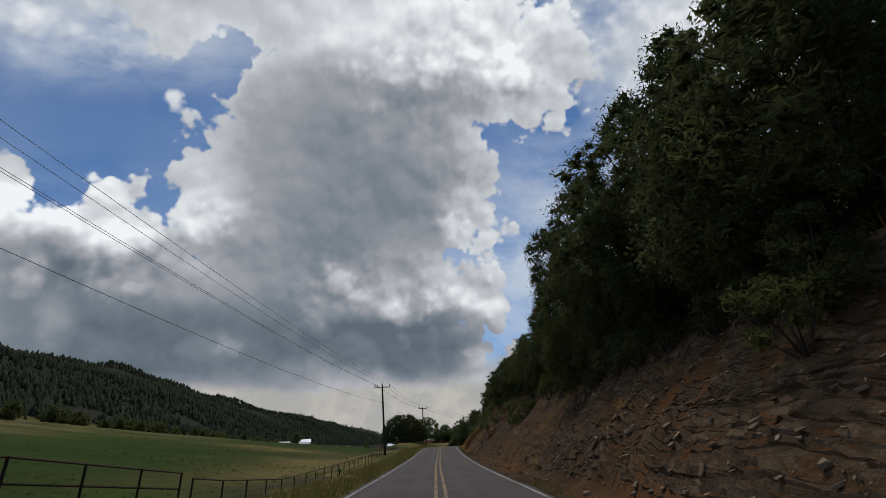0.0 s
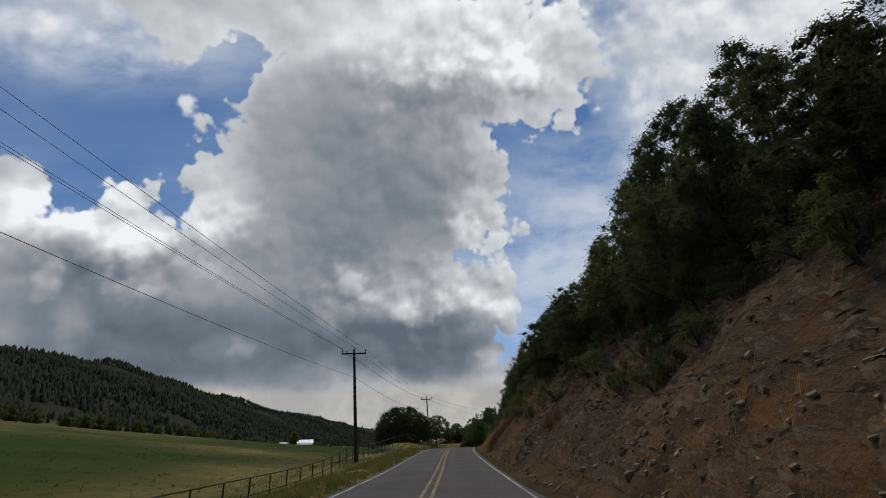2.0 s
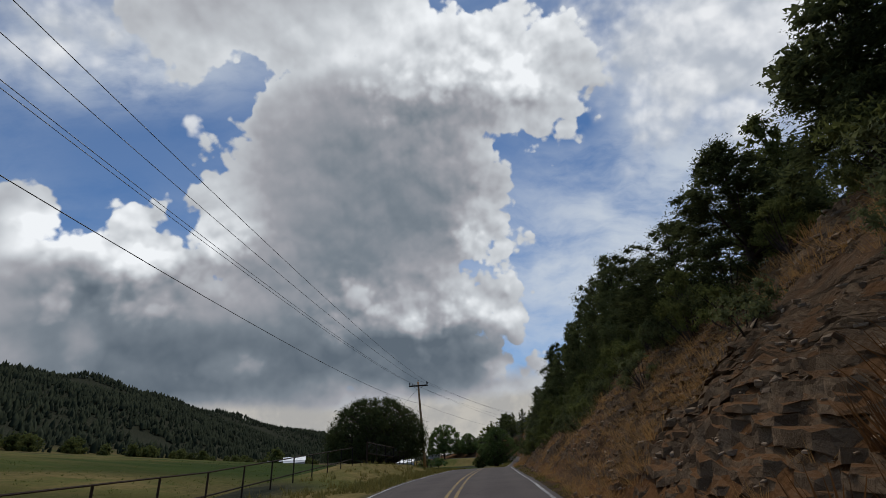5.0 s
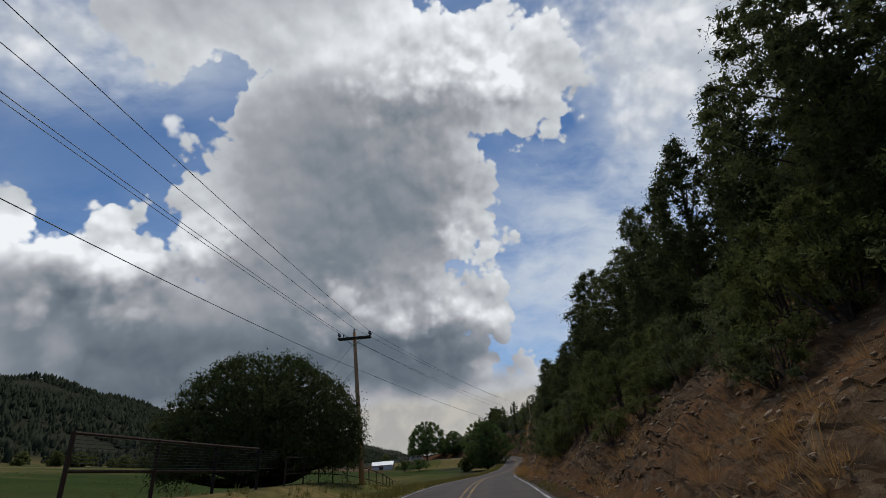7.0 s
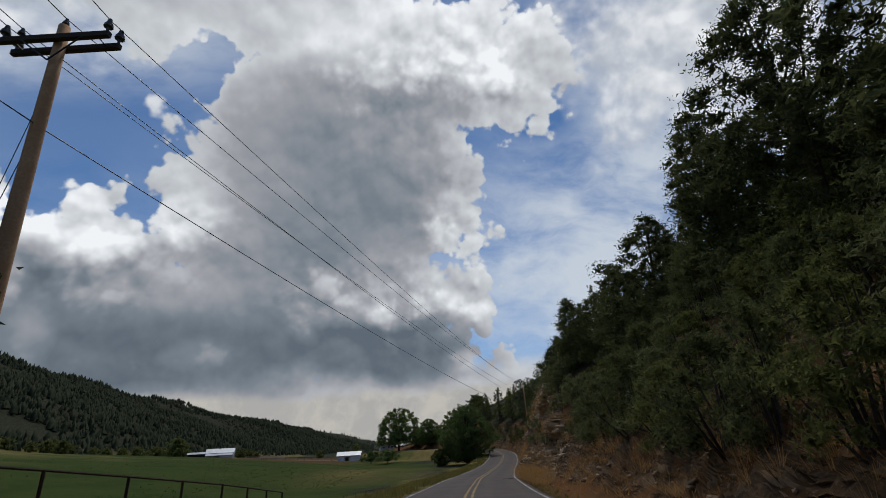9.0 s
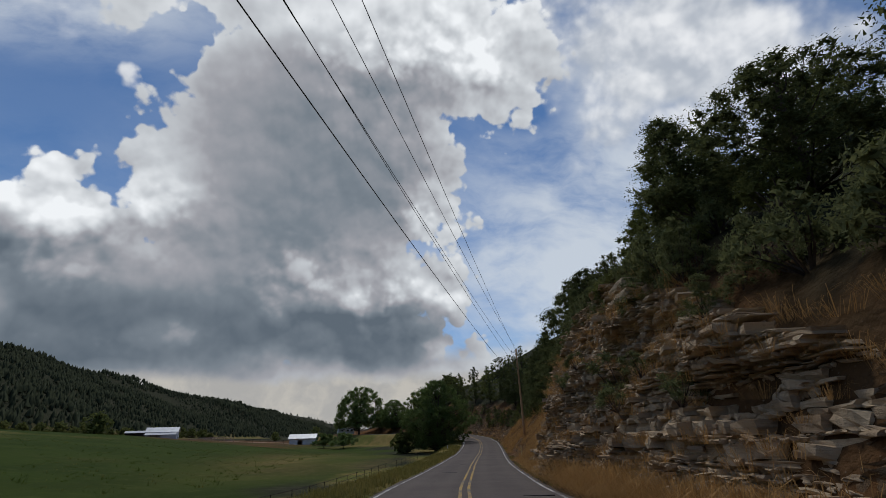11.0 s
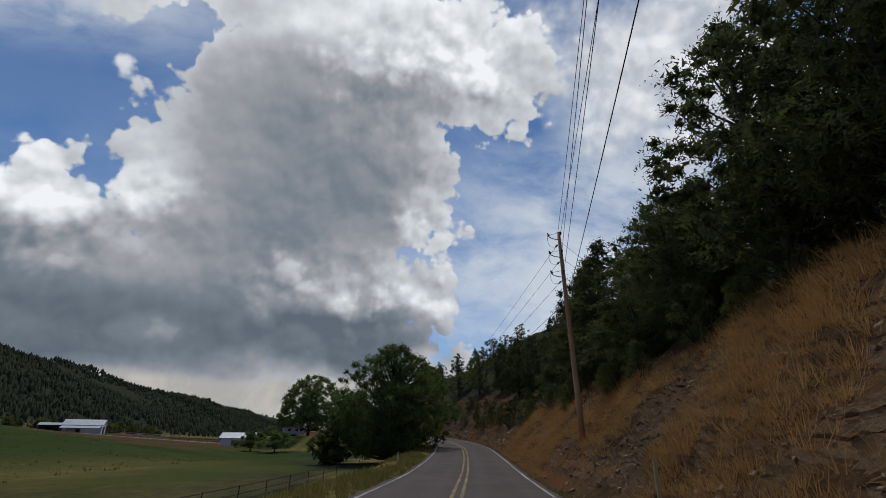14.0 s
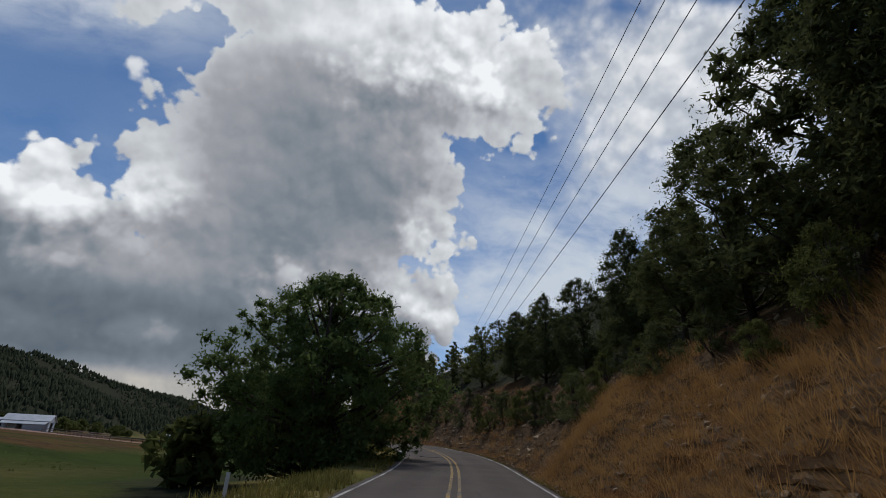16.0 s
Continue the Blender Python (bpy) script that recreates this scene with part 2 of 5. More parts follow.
def asphalt_material():
    m, k, b = material("asphalt", 0.85)
    at = k.coord()
    f = k.noise(at, 55.0, 3.0, 0.7)[0]
    a = k.noise(at, 0.35, 5.0, 0.6)[0]
    d = k.attr("across", "Fac")
    tracks = k.smooth(k.math("ABSOLUTE", k.math("SUBTRACT", k.math("ABSOLUTE", k.math("SUBTRACT", k.math("ABSOLUTE", d), 1.55)), 0.78)), 0.05, 0.5, 1.0, 0.0)
    c = k.mix(k.smooth(a, 0.3, 0.75), (0.066, 0.050, 0.042), (0.096, 0.075, 0.064))
    c = k.mix(k.math("MULTIPLY", tracks, 0.35), c, (0.118, 0.092, 0.078))
    c = k.mix(k.math("MULTIPLY", k.smooth(f, 0.45, 0.8), 0.45), c, (0.165, 0.132, 0.112))
    cr = k.voronoi(k.vec("ADD", at, k.vec("SCALE", k.noise(at, 1.3, 3.0)[1], 0.5)), 0.42, "DISTANCE_TO_EDGE")
    c = k.mix(k.math("MULTIPLY", k.smooth(cr, 0.0, 0.012, 1.0, 0.0), 0.5), c, (0.03, 0.028, 0.027))
    k.l.new(c, b.inputs["Base Color"])
    k.l.new(k.bump(f, 0.35, 0.006), b.inputs["Normal"])
    return m


def paint_material(name, colour):
    m, k, b = material(name, 0.7)
    at = k.coord()
    w = k.math("ADD", k.noise(at, 9.0, 5.0, 0.75)[0], k.math("MULTIPLY", k.noise(at, 0.6, 2.0)[0], 0.5))
    c = k.mix(k.smooth(w, 0.56, 0.90), colour, (0.10, 0.09, 0.085))
    k.l.new(c, b.inputs["Base Color"])
    return m


def ground_material():
    m, k, b = material("ground", 0.95)
    b.inputs["Specular IOR Level"].default_value = 0.05
    at = k.coord()
    zone = k.sep(k.attr("zone"))
    big, mid, fine = k.noise(at, 0.09, 5.0, 0.6)[0], k.noise(at, 0.8, 6.0, 0.65)[0], k.noise(at, 9.0, 5.0, 0.7)[0]
    grit = k.voronoi(at, 7.0)
    floor = k.mix(k.smooth(mid, 0.35, 0.7), (0.022, 0.026, 0.014), (0.052, 0.050, 0.028))
    green = k.mix(k.smooth(big, 0.36, 0.62), (0.027, 0.046, 0.006), (0.044, 0.066, 0.010))
    green = k.mix(k.smooth(mid, 0.5, 0.85), green, (0.082, 0.100, 0.024))
    tuft = k.noise(at, 2.6, 6.0, 0.7)[0]
    patch = k.noise(at, 0.28, 6.0, 0.65)[0]
    green = k.mix(k.math("MULTIPLY", k.smooth(patch, 0.50, 0.70), 0.4), green, (0.060, 0.066, 0.020))
    green = k.mix(k.math("MULTIPLY", k.smooth(tuft, 0.42, 0.66), 0.6), green, (0.028, 0.046, 0.007))
    green = k.mix(k.math("MULTIPLY", k.smooth(fine, 0.52, 0.7), 0.4), green, (0.075, 0.098, 0.026))
    soil = k.mix(k.smooth(mid, 0.35, 0.68), (0.052, 0.029, 0.014), (0.120, 0.068, 0.032))
    soil = k.mix(k.smooth(big, 0.42, 0.62), soil, (0.145, 0.066, 0.024))
    soil = k.mix(k.math("MULTIPLY", k.smooth(grit, 0.16, 0.02), 0.75), soil, (0.22, 0.17, 0.12))
    soil = k.mix(k.math("MULTIPLY", k.smooth(fine, 0.5, 0.75), 0.5), soil, (0.045, 0.026, 0.014))
    dry = k.mix(k.smooth(mid, 0.3, 0.7), (0.17, 0.135, 0.040), (0.28, 0.20, 0.075))
    dry = k.mix(k.smooth(big, 0.45, 0.62), dry, (0.12, 0.125, 0.030))
    dry = k.mix(k.math("MULTIPLY", k.smooth(tuft, 0.42, 0.66), 0.55), dry, (0.075, 0.062, 0.022))
    c = k.mix(zone[0], floor, green)
    c = k.mix(zone[1], c, soil)
    c = k.mix(zone[2], c, dry)
    k.l.new(c, b.inputs["Base Color"])
    h = k.math("ADD", k.math("MULTIPLY", fine, 0.5), k.math("SUBTRACT", mid, k.math("MULTIPLY", grit, 0.4)))
    k.l.new(k.bump(h, 0.7, 0.12), b.inputs["Normal"])
    return m


def rock_material(name, dark, light):
    m, k, b = material(name, 0.9)
    at = k.coord()
    pos = k.n.new("ShaderNodeNewGeometry").outputs["Position"]
    info = k.n.new("ShaderNodeObjectInfo").outputs["Random"]
    isle = k.n.new("ShaderNodeNewGeometry").outputs["Random Per Island"]
    a, f = k.noise(pos, 0.5, 6.0, 0.65)[0], k.noise(pos, 6.0, 6.0, 0.7)[0]
    shade = k.math("FRACT", k.math("ADD", info, isle))
    c = k.mix(shade, dark, light)
    c = k.mix(k.math("MULTIPLY", k.smooth(a, 0.44, 0.68), 0.8), c, (0.31, 0.190, 0.095))
    c = k.mix(k.math("MULTIPLY", k.smooth(f, 0.48, 0.78), 0.55), c, (0.17, 0.13, 0.092))
    stretched = k.vec("MULTIPLY", pos, (0.7, 0.7, 9.0))
    lay = k.noise(stretched, 1.2, 5.0, 0.65)[0]
    c = k.mix(k.math("MULTIPLY", k.smooth(lay, 0.5, 0.62), 0.45), c, (0.20, 0.16, 0.12))
    k.l.new(c, b.inputs["Base Color"])
    k.l.new(k.bump(k.math("ADD", k.math("MULTIPLY", f, 0.9), k.math("MULTIPLY", lay, 0.6)), 0.9, 0.07), b.inputs["Normal"])
    return m


def bank_material():
    """Weathered beds: rock on the broken fronts, soil and grit lying on the treads."""
    m, k, b = material("cut_bank", 0.95)
    b.inputs["Specular IOR Level"].default_value = 0.08
    at = k.coord()
    nz = k.n.new("ShaderNodeSeparateXYZ")
    k.l.new(k.n.new("ShaderNodeNewGeometry").outputs["Normal"], nz.inputs[0])
    big, mid, fine = k.noise(at, 0.16, 4.0, 0.6)[0], k.noise(at, 1.1, 6.0, 0.65)[0], k.noise(at, 11.0, 5.0, 0.7)[0]
    cell = k.sep(k.voronoi(k.vec("MULTIPLY", k.vec("ADD", at, k.vec("SCALE", k.noise(at, 2.0, 3.0)[1], 0.4)), (2.2, 2.2, 6.0)), 1.0, "F1", "Color"))
    rock = k.mix(cell[0], (0.080, 0.048, 0.025), (0.25, 0.165, 0.094))
    rock = k.mix(k.math("MULTIPLY", k.smooth(fine, 0.5, 0.75), 0.5), rock, (0.085, 0.058, 0.036))
    soil = k.mix(k.smooth(mid, 0.35, 0.68), (0.044, 0.026, 0.013), (0.108, 0.065, 0.033))
    soil = k.mix(k.smooth(big, 0.45, 0.62), soil, (0.160, 0.076, 0.029))
    soil = k.mix(k.math("MULTIPLY", k.smooth(fine, 0.48, 0.72), 0.6), soil, (0.185, 0.132, 0.086))
    t = k.math("ADD", nz.outputs[2], k.math("MULTIPLY", k.math("SUBTRACT", mid, 0.5), 1.1))
    c = k.mix(k.smooth(t, 0.34, 0.72), rock, soil)
    k.l.new(c, b.inputs["Base Color"])
    k.l.new(k.bump(k.math("ADD", fine, k.math("MULTIPLY", mid, 0.8)), 0.8, 0.07), b.inputs["Normal"])
    return m


BANKROCK = bank_material()
ASPHALT, GROUND = asphalt_material(), ground_material()
ROCK = rock_material("limestone", (0.33, 0.232, 0.138), (0.56, 0.425, 0.270))
RUBBLE = rock_material("bank_rubble", (0.165, 0.105, 0.058), (0.42, 0.300, 0.185))
WHITE_PAINT, YELLOW_PAINT = paint_material("white_paint", (0.62, 0.60, 0.56)), paint_material("yellow_paint", (0.50, 0.30, 0.045))
TAR = grainy("tar_patch", (0.012, 0.011, 0.011), (0.028, 0.026, 0.025), 3.0, 0.6)
BARK = grainy("bark", (0.035, 0.026, 0.020), (0.115, 0.085, 0.065), 3.0, 0.95, 8.0, 0.8, 0.03)
DEADWOOD = grainy("dead_wood", (0.11, 0.095, 0.08), (0.21, 0.185, 0.16), 4.0)
JUNIPER = leafy("juniper_leaf", (0.052, 0.062, 0.025), (0.155, 0.172, 0.066), 0.40)
OAK = leafy("oak_leaf", (0.066, 0.078, 0.024), (0.205, 0.220, 0.070), 0.42)
# JUNIPER about a third darker: the domed tree's backlit shade put into its leaves
SHADEJUN = leafy("shaded_juniper_leaf", (0.034, 0.042, 0.017), (0.108, 0.125, 0.046), 0.32)
LUSH = leafy("lush_leaf", (0.085, 0.118, 0.036), (0.225, 0.290, 0.098), 0.45)
SHRUB = leafy("shrub_leaf", (0.072, 0.084, 0.036), (0.215, 0.230, 0.098), 0.40)
# ridge foliage colour raised, with little contrast, to stand in for distance haze
FARLEAF = leafy("hazed_forest_leaf", (0.028, 0.034, 0.020), (0.044, 0.052, 0.028), 0.10)
STRAW = leafy("dry_grass", (0.25, 0.132, 0.048), (0.52, 0.315, 0.125), 0.40)
GRASS = leafy("verge_grass", (0.075, 0.085, 0.020), (0.33, 0.27, 0.085), 0.3)
PASTURE = leafy("pasture_grass", (0.050, 0.076, 0.014), (0.115, 0.145, 0.034), 0.5)
WEED = leafy("rust_weed", (0.07, 0.030, 0.014), (0.20, 0.095, 0.035), 0.3)
POLEWOOD = grainy("weathered_pole_wood", (0.50, 0.275, 0.130), (0.78, 0.490, 0.275), 1.2, 0.9, 14.0, 0.6, 0.02)
DARKWOOD = grainy("tarred_wood", (0.020, 0.015, 0.012), (0.060, 0.046, 0.036), 1.5, 0.9, 12.0, 0.5, 0.02)
PORCELAIN = grainy("grey_insulator", (0.05, 0.05, 0.055), (0.10, 0.10, 0.11), 5.0, 0.35)
WIRE = grainy("weathered_wire", (0.025, 0.025, 0.027), (0.055, 0.055, 0.06), 2.0, 0.5)
RUST = grainy("rusty_pipe", (0.022, 0.016, 0.013), (0.075, 0.045, 0.030), 2.5, 0.8)
TIN = grainy("tin_roof", (0.36, 0.38, 0.40), (0.54, 0.56, 0.58), 0.5, 0.45, 10.0, 0.1, 0.01, 0.05, 0.3)
BARNWALL = grainy("faded_corral_paint", (0.24, 0.15, 0.115), (0.38, 0.27, 0.21), 0.6, 0.85)
WHITEWALL = grainy("white_wall", (0.62, 0.62, 0.62), (0.78, 0.78, 0.77), 0.6, 0.7)
BARNSIDE = grainy("weathered_barn_side", (0.30, 0.27, 0.245), (0.46, 0.43, 0.40), 0.6, 0.85)
# near-black puts indoor shade into barn floors and trailer windows; tyres share it
DARKIN = grainy("indoor_shade_and_tyre", (0.012, 0.011, 0.010), (0.03, 0.027, 0.024), 1.0)
TRACK = grainy("dirt_track", (0.24, 0.130, 0.095), (0.37, 0.250, 0.190), 0.2, 0.95)
GUARD = grainy("yellow_guy_guard", (0.42, 0.33, 0.16), (0.58, 0.47, 0.25), 2.0, 0.6)

# ---- the lie of the land ----
CY = np.array([-80, 0, 15, 40, 60, 75, 90, 105, 125, 140, 156, 175, 197, 209, 222, 233, 243, 250, 256, 262, 275, 290, 310, 330, 360], float)
CX = np.array([0, 0, -.1, -.45, -.5, -.62, -.5, .15, 1.4, 2.55, 4, 6.15, 9.7, 11.85, 14.3, 16.2, 17.8, 18.7, 19.05, 19.0, 17.5, 13.5, 5.5, -5, -22], float)
RY = np.array([-80, 0, 30, 46, 61, 75, 98, 112, 131, 145, 162, 175, 187, 200, 213, 221, 232, 243, 256, 275, 300, 340, 400], float)
RZ = np.array([0, 0, -.1, -.06, .08, .36, .88, .88, .8, .5, 0, -.34, -.62, -.82, -.86, -.83, -.55, -.2, .42, 1.4, 1.9, 2.2, 2.4], float)


def smooth_line(ys, vs, step=1.0):
    y = np.arange(ys[0], ys[-1] + 0.01, step)
    v = np.interp(y, ys, vs)
    kern = np.hanning(13)
    pad = np.concatenate([np.full(6, v[0]), v, np.full(6, v[-1])])
    return y, np.convolve(pad, kern / kern.sum(), "valid")


LY, LX = smooth_line(CY, CX)
LZ = np.interp(LY, *smooth_line(RY, RZ))
TX, TY = np.gradient(LX), np.gradient(LY)
TN = np.hypot(TX, TY)
TX, TY = TX / TN, TY / TN


def road_x(y):
    return np.interp(y, LY, LX)


def road_z(y):
    return np.interp(y, LY, LZ)


def place(y, d):
    """The point d metres to the right of the centre line where the line is at y."""
    i = np.interp(y, LY, np.arange(len(LY)))
    tx, ty = np.interp(i, np.arange(len(LY)), TX), np.interp(i, np.arange(len(LY)), TY)
    return road_x(y) + ty * d, y - tx * d


def nearest(x, y):
    """The offset from the centre line (right is positive) and the line's y there."""
    x, y = np.atleast_1d(np.asarray(x, float)), np.atleast_1d(np.asarray(y, float))
    d, at = np.empty(x.shape), np.empty(x.shape)
    for a in range(0, len(x), 20000):
        px, py = x[a:a + 20000, None], y[a:a + 20000, None]
        i = np.argmin((px - LX) ** 2 + (py - LY) ** 2, axis=1)
        ox, oy = x[a:a + 20000] - LX[i], y[a:a + 20000] - LY[i]
        along = np.clip(ox * TX[i] + oy * TY[i], -0.6, 0.6)
        d[a:a + 20000] = ox * TY[i] - oy * TX[i]
        far = np.hypot(ox, oy)
        d[a:a + 20000] = np.where(far > np.abs(d[a:a + 20000]) + 1.0, np.sign(d[a:a + 20000]) * far, d[a:a + 20000])
        at[a:a + 20000] = LY[i] + along * TY[i]
    return d, at


def lattice(ix, iy, seed):
    h = (ix.astype(np.int64) * 374761393 + iy.astype(np.int64) * 668265263 + seed * 974634777) & 0x7fffffff
    h = ((h ^ (h >> 13)) * 1274126177) & 0x7fffffff
    return ((h ^ (h >> 16)) & 0xffff) / 65535.0


def value_noise(x, y, size, seed=0):
    x, y = np.asarray(x, float) / size, np.asarray(y, float) / size
    ix, iy = np.floor(x), np.floor(y)
    u, v = x - ix, y - iy
    u, v = u * u * (3 - 2 * u), v * v * (3 - 2 * v)
    a, b = lattice(ix, iy, seed), lattice(ix + 1, iy, seed)
    c, d = lattice(ix, iy + 1, seed), lattice(ix + 1, iy + 1, seed)
    return (a * (1 - u) + b * u) * (1 - v) + (c * (1 - u) + d * u) * v - 0.5


def fractal(x, y, size, octaves=4, seed=0):
    return sum(value_noise(x, y, size / 2 ** o, seed + o) / 2 ** o for o in range(octaves))


# the cut bank: where it starts, how steep and how high it is
BANK_Y = [-80, 0, 20, 34, 50, 62, 75, 90, 104, 112, 126, 134, 150, 161, 165, 174, 188, 195, 203, 215, 235, 250, 270, 300, 360]
BANK_G = [1.2, 1.2, 1.15, .95, .95, 1.05, 1.05, 1.0, .95, .85, .80, .95, 1.05, 1.3, 2.3, 3.0, 3.0, 1.4, 1.0, .95, .90, .95, 1.2, 1.3, 1.2]
BANK_H = [5, 5, 5, 7.5, 7.5, 7, 6.5, 6.5, 6, 6, 5.5, 5, 5.0, 4.0, 3.7, 7.2, 8.0, 5.4, 5.5, 5, 5, 5, 6, 7, 7]
BANK_D = [4.3, 4.3, 4.4, 4.4, 4.4, 4.3, 4.2, 4.2, 4.3, 4.5, 4.7, 4.4, 4.4, 4.5, 4.6, 4.7, 4.7, 4.5, 4.2, 4.0, 3.9, 3.9, 4.0, 4.0, 4.0]
FENCE_Y = [-80, 0, 10, 22, 31, 46, 64, 72, 79, 95, 117, 126, 134, 140, 150, 165, 190, 207, 220, 250, 300, 400]
FENCE_Z = [.2, .2, .1, -1.0, -1.5, -1.3, -1.0, -.6, .15, .6, 1.9, 1.65, 1.55, 1.2, .2, -1.4, -2.1, -2.2, -2.1, -1.5, -1, -.5]


def bank(d, y):
    g, top, foot = np.interp(y, BANK_Y, BANK_G), np.interp(y, BANK_Y, BANK_H), np.interp(y, BANK_Y, BANK_D)
    run = top / g
    h = np.clip((d - foot) / run, 0, 1) * top
    h = h - 0.12 * np.exp(-((d - foot) / 0.5) ** 2)
    beyond = np.maximum(d - foot - run, 0)
    h = h + 0.60 * np.minimum(beyond, 42) + 0.35 * np.clip(beyond - 42, 0, 90)
    return h


def ground(x, y):
    x, y = np.atleast_1d(np.asarray(x, float)), np.atleast_1d(np.asarray(y, float))
    d, at = nearest(x, y)
    zr = np.interp(at, LY, LZ)
    right = zr + bank(d, at) * np.clip((420 - y) / 110, 0, 1) * np.where(y > 300, np.clip((x + 25) / 40, 0, 1), 1.0)
    rough = np.clip((d - 4.0) / 1.2, 0, 1)
    right = right + rough * (fractal(x, y, 5.0, 5, 3) * 0.9 + fractal(x, y, 1.3, 2, 9) * 0.34)
    gy = np.interp(y, [-100, 0, 170, 230, 330, 390, 430, 600, 1500], [.125, .125, .12, .106, .08, .052, .05, .04, .03])
    meadow = -1.8 + gy * np.clip(-x - 16, 0, 138) + fractal(x, y, 30.0, 3, 21) * 0.5
    edge = np.interp(y, FENCE_Y, FENCE_Z)
    w = np.clip((-d - 11) / 12, 0, 1)
    left = edge * (1 - w) + meadow * w
    v = np.clip((-d - 5.2) / 3.4, 0, 1)
    v = v * v * (3 - 2 * v)
    left = (zr - 0.06) * (1 - v) + left * v
    # the wooded ridge and the hills that close the valley
    up = np.clip(-x - 152, 0, 200)
    left = left + up * 0.345 * np.interp(y, [280, 780, 1000, 1250, 1500, 1750], [1, 1.18, 1.02, 0.72, 0.45, 0.40]) + np.clip(-x - 152, 0, 60) * 0.03 + np.clip((up - 5) / 60, 0, 1) * fractal(x, y, 130.0, 3, 5) * 22
    left = left - 0.15 * np.clip(-x - 352, 0, 400)
    left = left + 46 * np.exp(-(((x + 440) / 260) ** 2 + ((y - 1800) / 500) ** 2)) + 14 * np.exp(-(((x + 60) / 500) ** 2 + ((y - 2600) / 300) ** 2))
    z = np.where((d > 0) & (y < 420) & ((x > -25) | (y < 300)), right, left)
    flat = np.clip((np.abs(d) - 3.25) / 0.5, 0, 1)
    return (zr - 0.14) * (1 - flat) + z * flat


def mesh_object(name, verts, faces, mats, smooth=False, slots=None):
    me = bpy.data.meshes.new(name)
    me.from_pydata(np.asarray(verts, float).tolist() if isinstance(verts, np.ndarray) else verts, [], faces.tolist() if isinstance(faces, np.ndarray) else faces)
    for mt in (mats if isinstance(mats, (list, tuple)) else [mats]):
        me.materials.append(mt)
    if slots is not None:
        me.polygons.foreach_set("material_index", slots)
    if smooth:
        me.polygons.foreach_set("use_smooth", [True] * len(me.polygons))
    me.update()
    return me


def steps(*rows):
    """Coordinates from (start, step) rows, the last row ending the list."""
    out = []
    for (a, s), (b, _) in zip(rows, rows[1:]):
        out += list(np.arange(a, b - s * 0.3, s))
    return np.array(out + [rows[-1][0]])


def build_ground():
    xs = steps((-3000, 500), (-1000, 70), (-520, 40), (-360, 16), (-150, 8), (-46, 3), (-16, 1.0), (-7, 0.6), (34, 1.5), (64, 8), (160, 60), (700, 300), (3000, 1))
    ys = steps((-2000, 400), (-400, 60), (-40, 4), (-8, 0.8), (286, 3), (420, 14), (800, 80), (3200, 1))
    X, Y = np.meshgrid(xs, ys, indexing="ij")
    x, y = X.ravel(), Y.ravel()
    z = ground(x, y)
    n, k = len(xs), len(ys)
    i = (np.arange(n - 1)[:, None] * k + np.arange(k - 1)).ravel()
    me = mesh_object("ground", np.stack([x, y, z], 1), np.stack([i, i + k, i + k + 1, i + 1], 1), GROUND, True)
    d, at = nearest(x, y)
    wob = fractal(x, y, 9.0, 4, 31)
    green = np.clip((-d - 13 + wob * 8) / 4, 0, 1) * np.clip((x + 128 + wob * 20) / 12, 0, 1) * np.clip((440 - y) / 40, 0, 1)
    dirt_band = np.exp(-((y - 398 - 0.12 * (x + 100)) / 16) ** 2)
    pale = np.clip(fractal(x, y, 26.0, 3, 77) * 4 - 0.8, 0, 1) * 0.35
    bare = 1.3 * np.exp(-(((x + 19) / 8) ** 2 + ((y - 82) / 34) ** 2)) + 0.8 * np.exp(-(((x + 13) / 8) ** 2 + ((y - 240) / 25) ** 2)) + 0.8 * np.exp(-(((x + 42) / 18) ** 2 + ((y - 138) / 20) ** 2))
    foot, top = np.interp(at, BANK_Y, BANK_D), np.interp(at, BANK_Y, BANK_H) / np.interp(at, BANK_Y, BANK_G)
    soil = np.clip((d - 3.2) / 0.5, 0, 1) * np.clip((foot + top + 2.0 + wob * 3 - d) / 2.5, 0, 1)
    yard = np.clip((y - 284 - 0.79 * (-x - 26) + wob * 8) / 4, 0, 1) * np.clip((-x - 22) / 6, 0, 1) * np.clip((x + 150) / 6, 0, 1) * (y < 470) * (d < -12)
    soil = np.maximum(soil, yard * np.clip(0.75 + wob, 0, 1))
    soil = np.maximum(soil, np.clip((x + 150) / 8, 0, 1) * np.clip(dirt_band * 1.2 + np.clip(bare, 0, 1) * (0.55 + wob), 0, 1) * (d < -12))
    verge = np.clip((-d - 3.1) / 0.3, 0, 1) * np.clip((d + 13 + wob * 8) / 4, 0, 1)
    verge = np.maximum(verge, np.clip((-x - 118 + wob * 20) / 10, 0, 1) * np.clip((x + 165) / 12, 0, 1) * (d < -20) * 0.8)
    verge = np.maximum(verge, np.clip(pale + 0.8 * bare, 0, 1) * (d < -11) * (x > -130))
    verge = np.maximum(verge, np.clip((-x - 66 + wob * 30) / 50, 0, 0.75) * (y < 300) * (d < -20) * np.clip(0.9 + wob * 1.5, 0, 1) * (x > -160))
    verge = verge * (1 - 0.8 * yard)
    zone = np.zeros((len(x), 4))
    zone[:, 0], zone[:, 1], zone[:, 2], zone[:, 3] = green, soil, verge, 1
    me.attributes.new("zone", "FLOAT_COLOR", "POINT").data.foreach_set("color", zone.ravel())
    return tagged(new("ground", me), "valley floor with green meadow, dry verge, orange cut bank and hills", "ground", kind="structure")


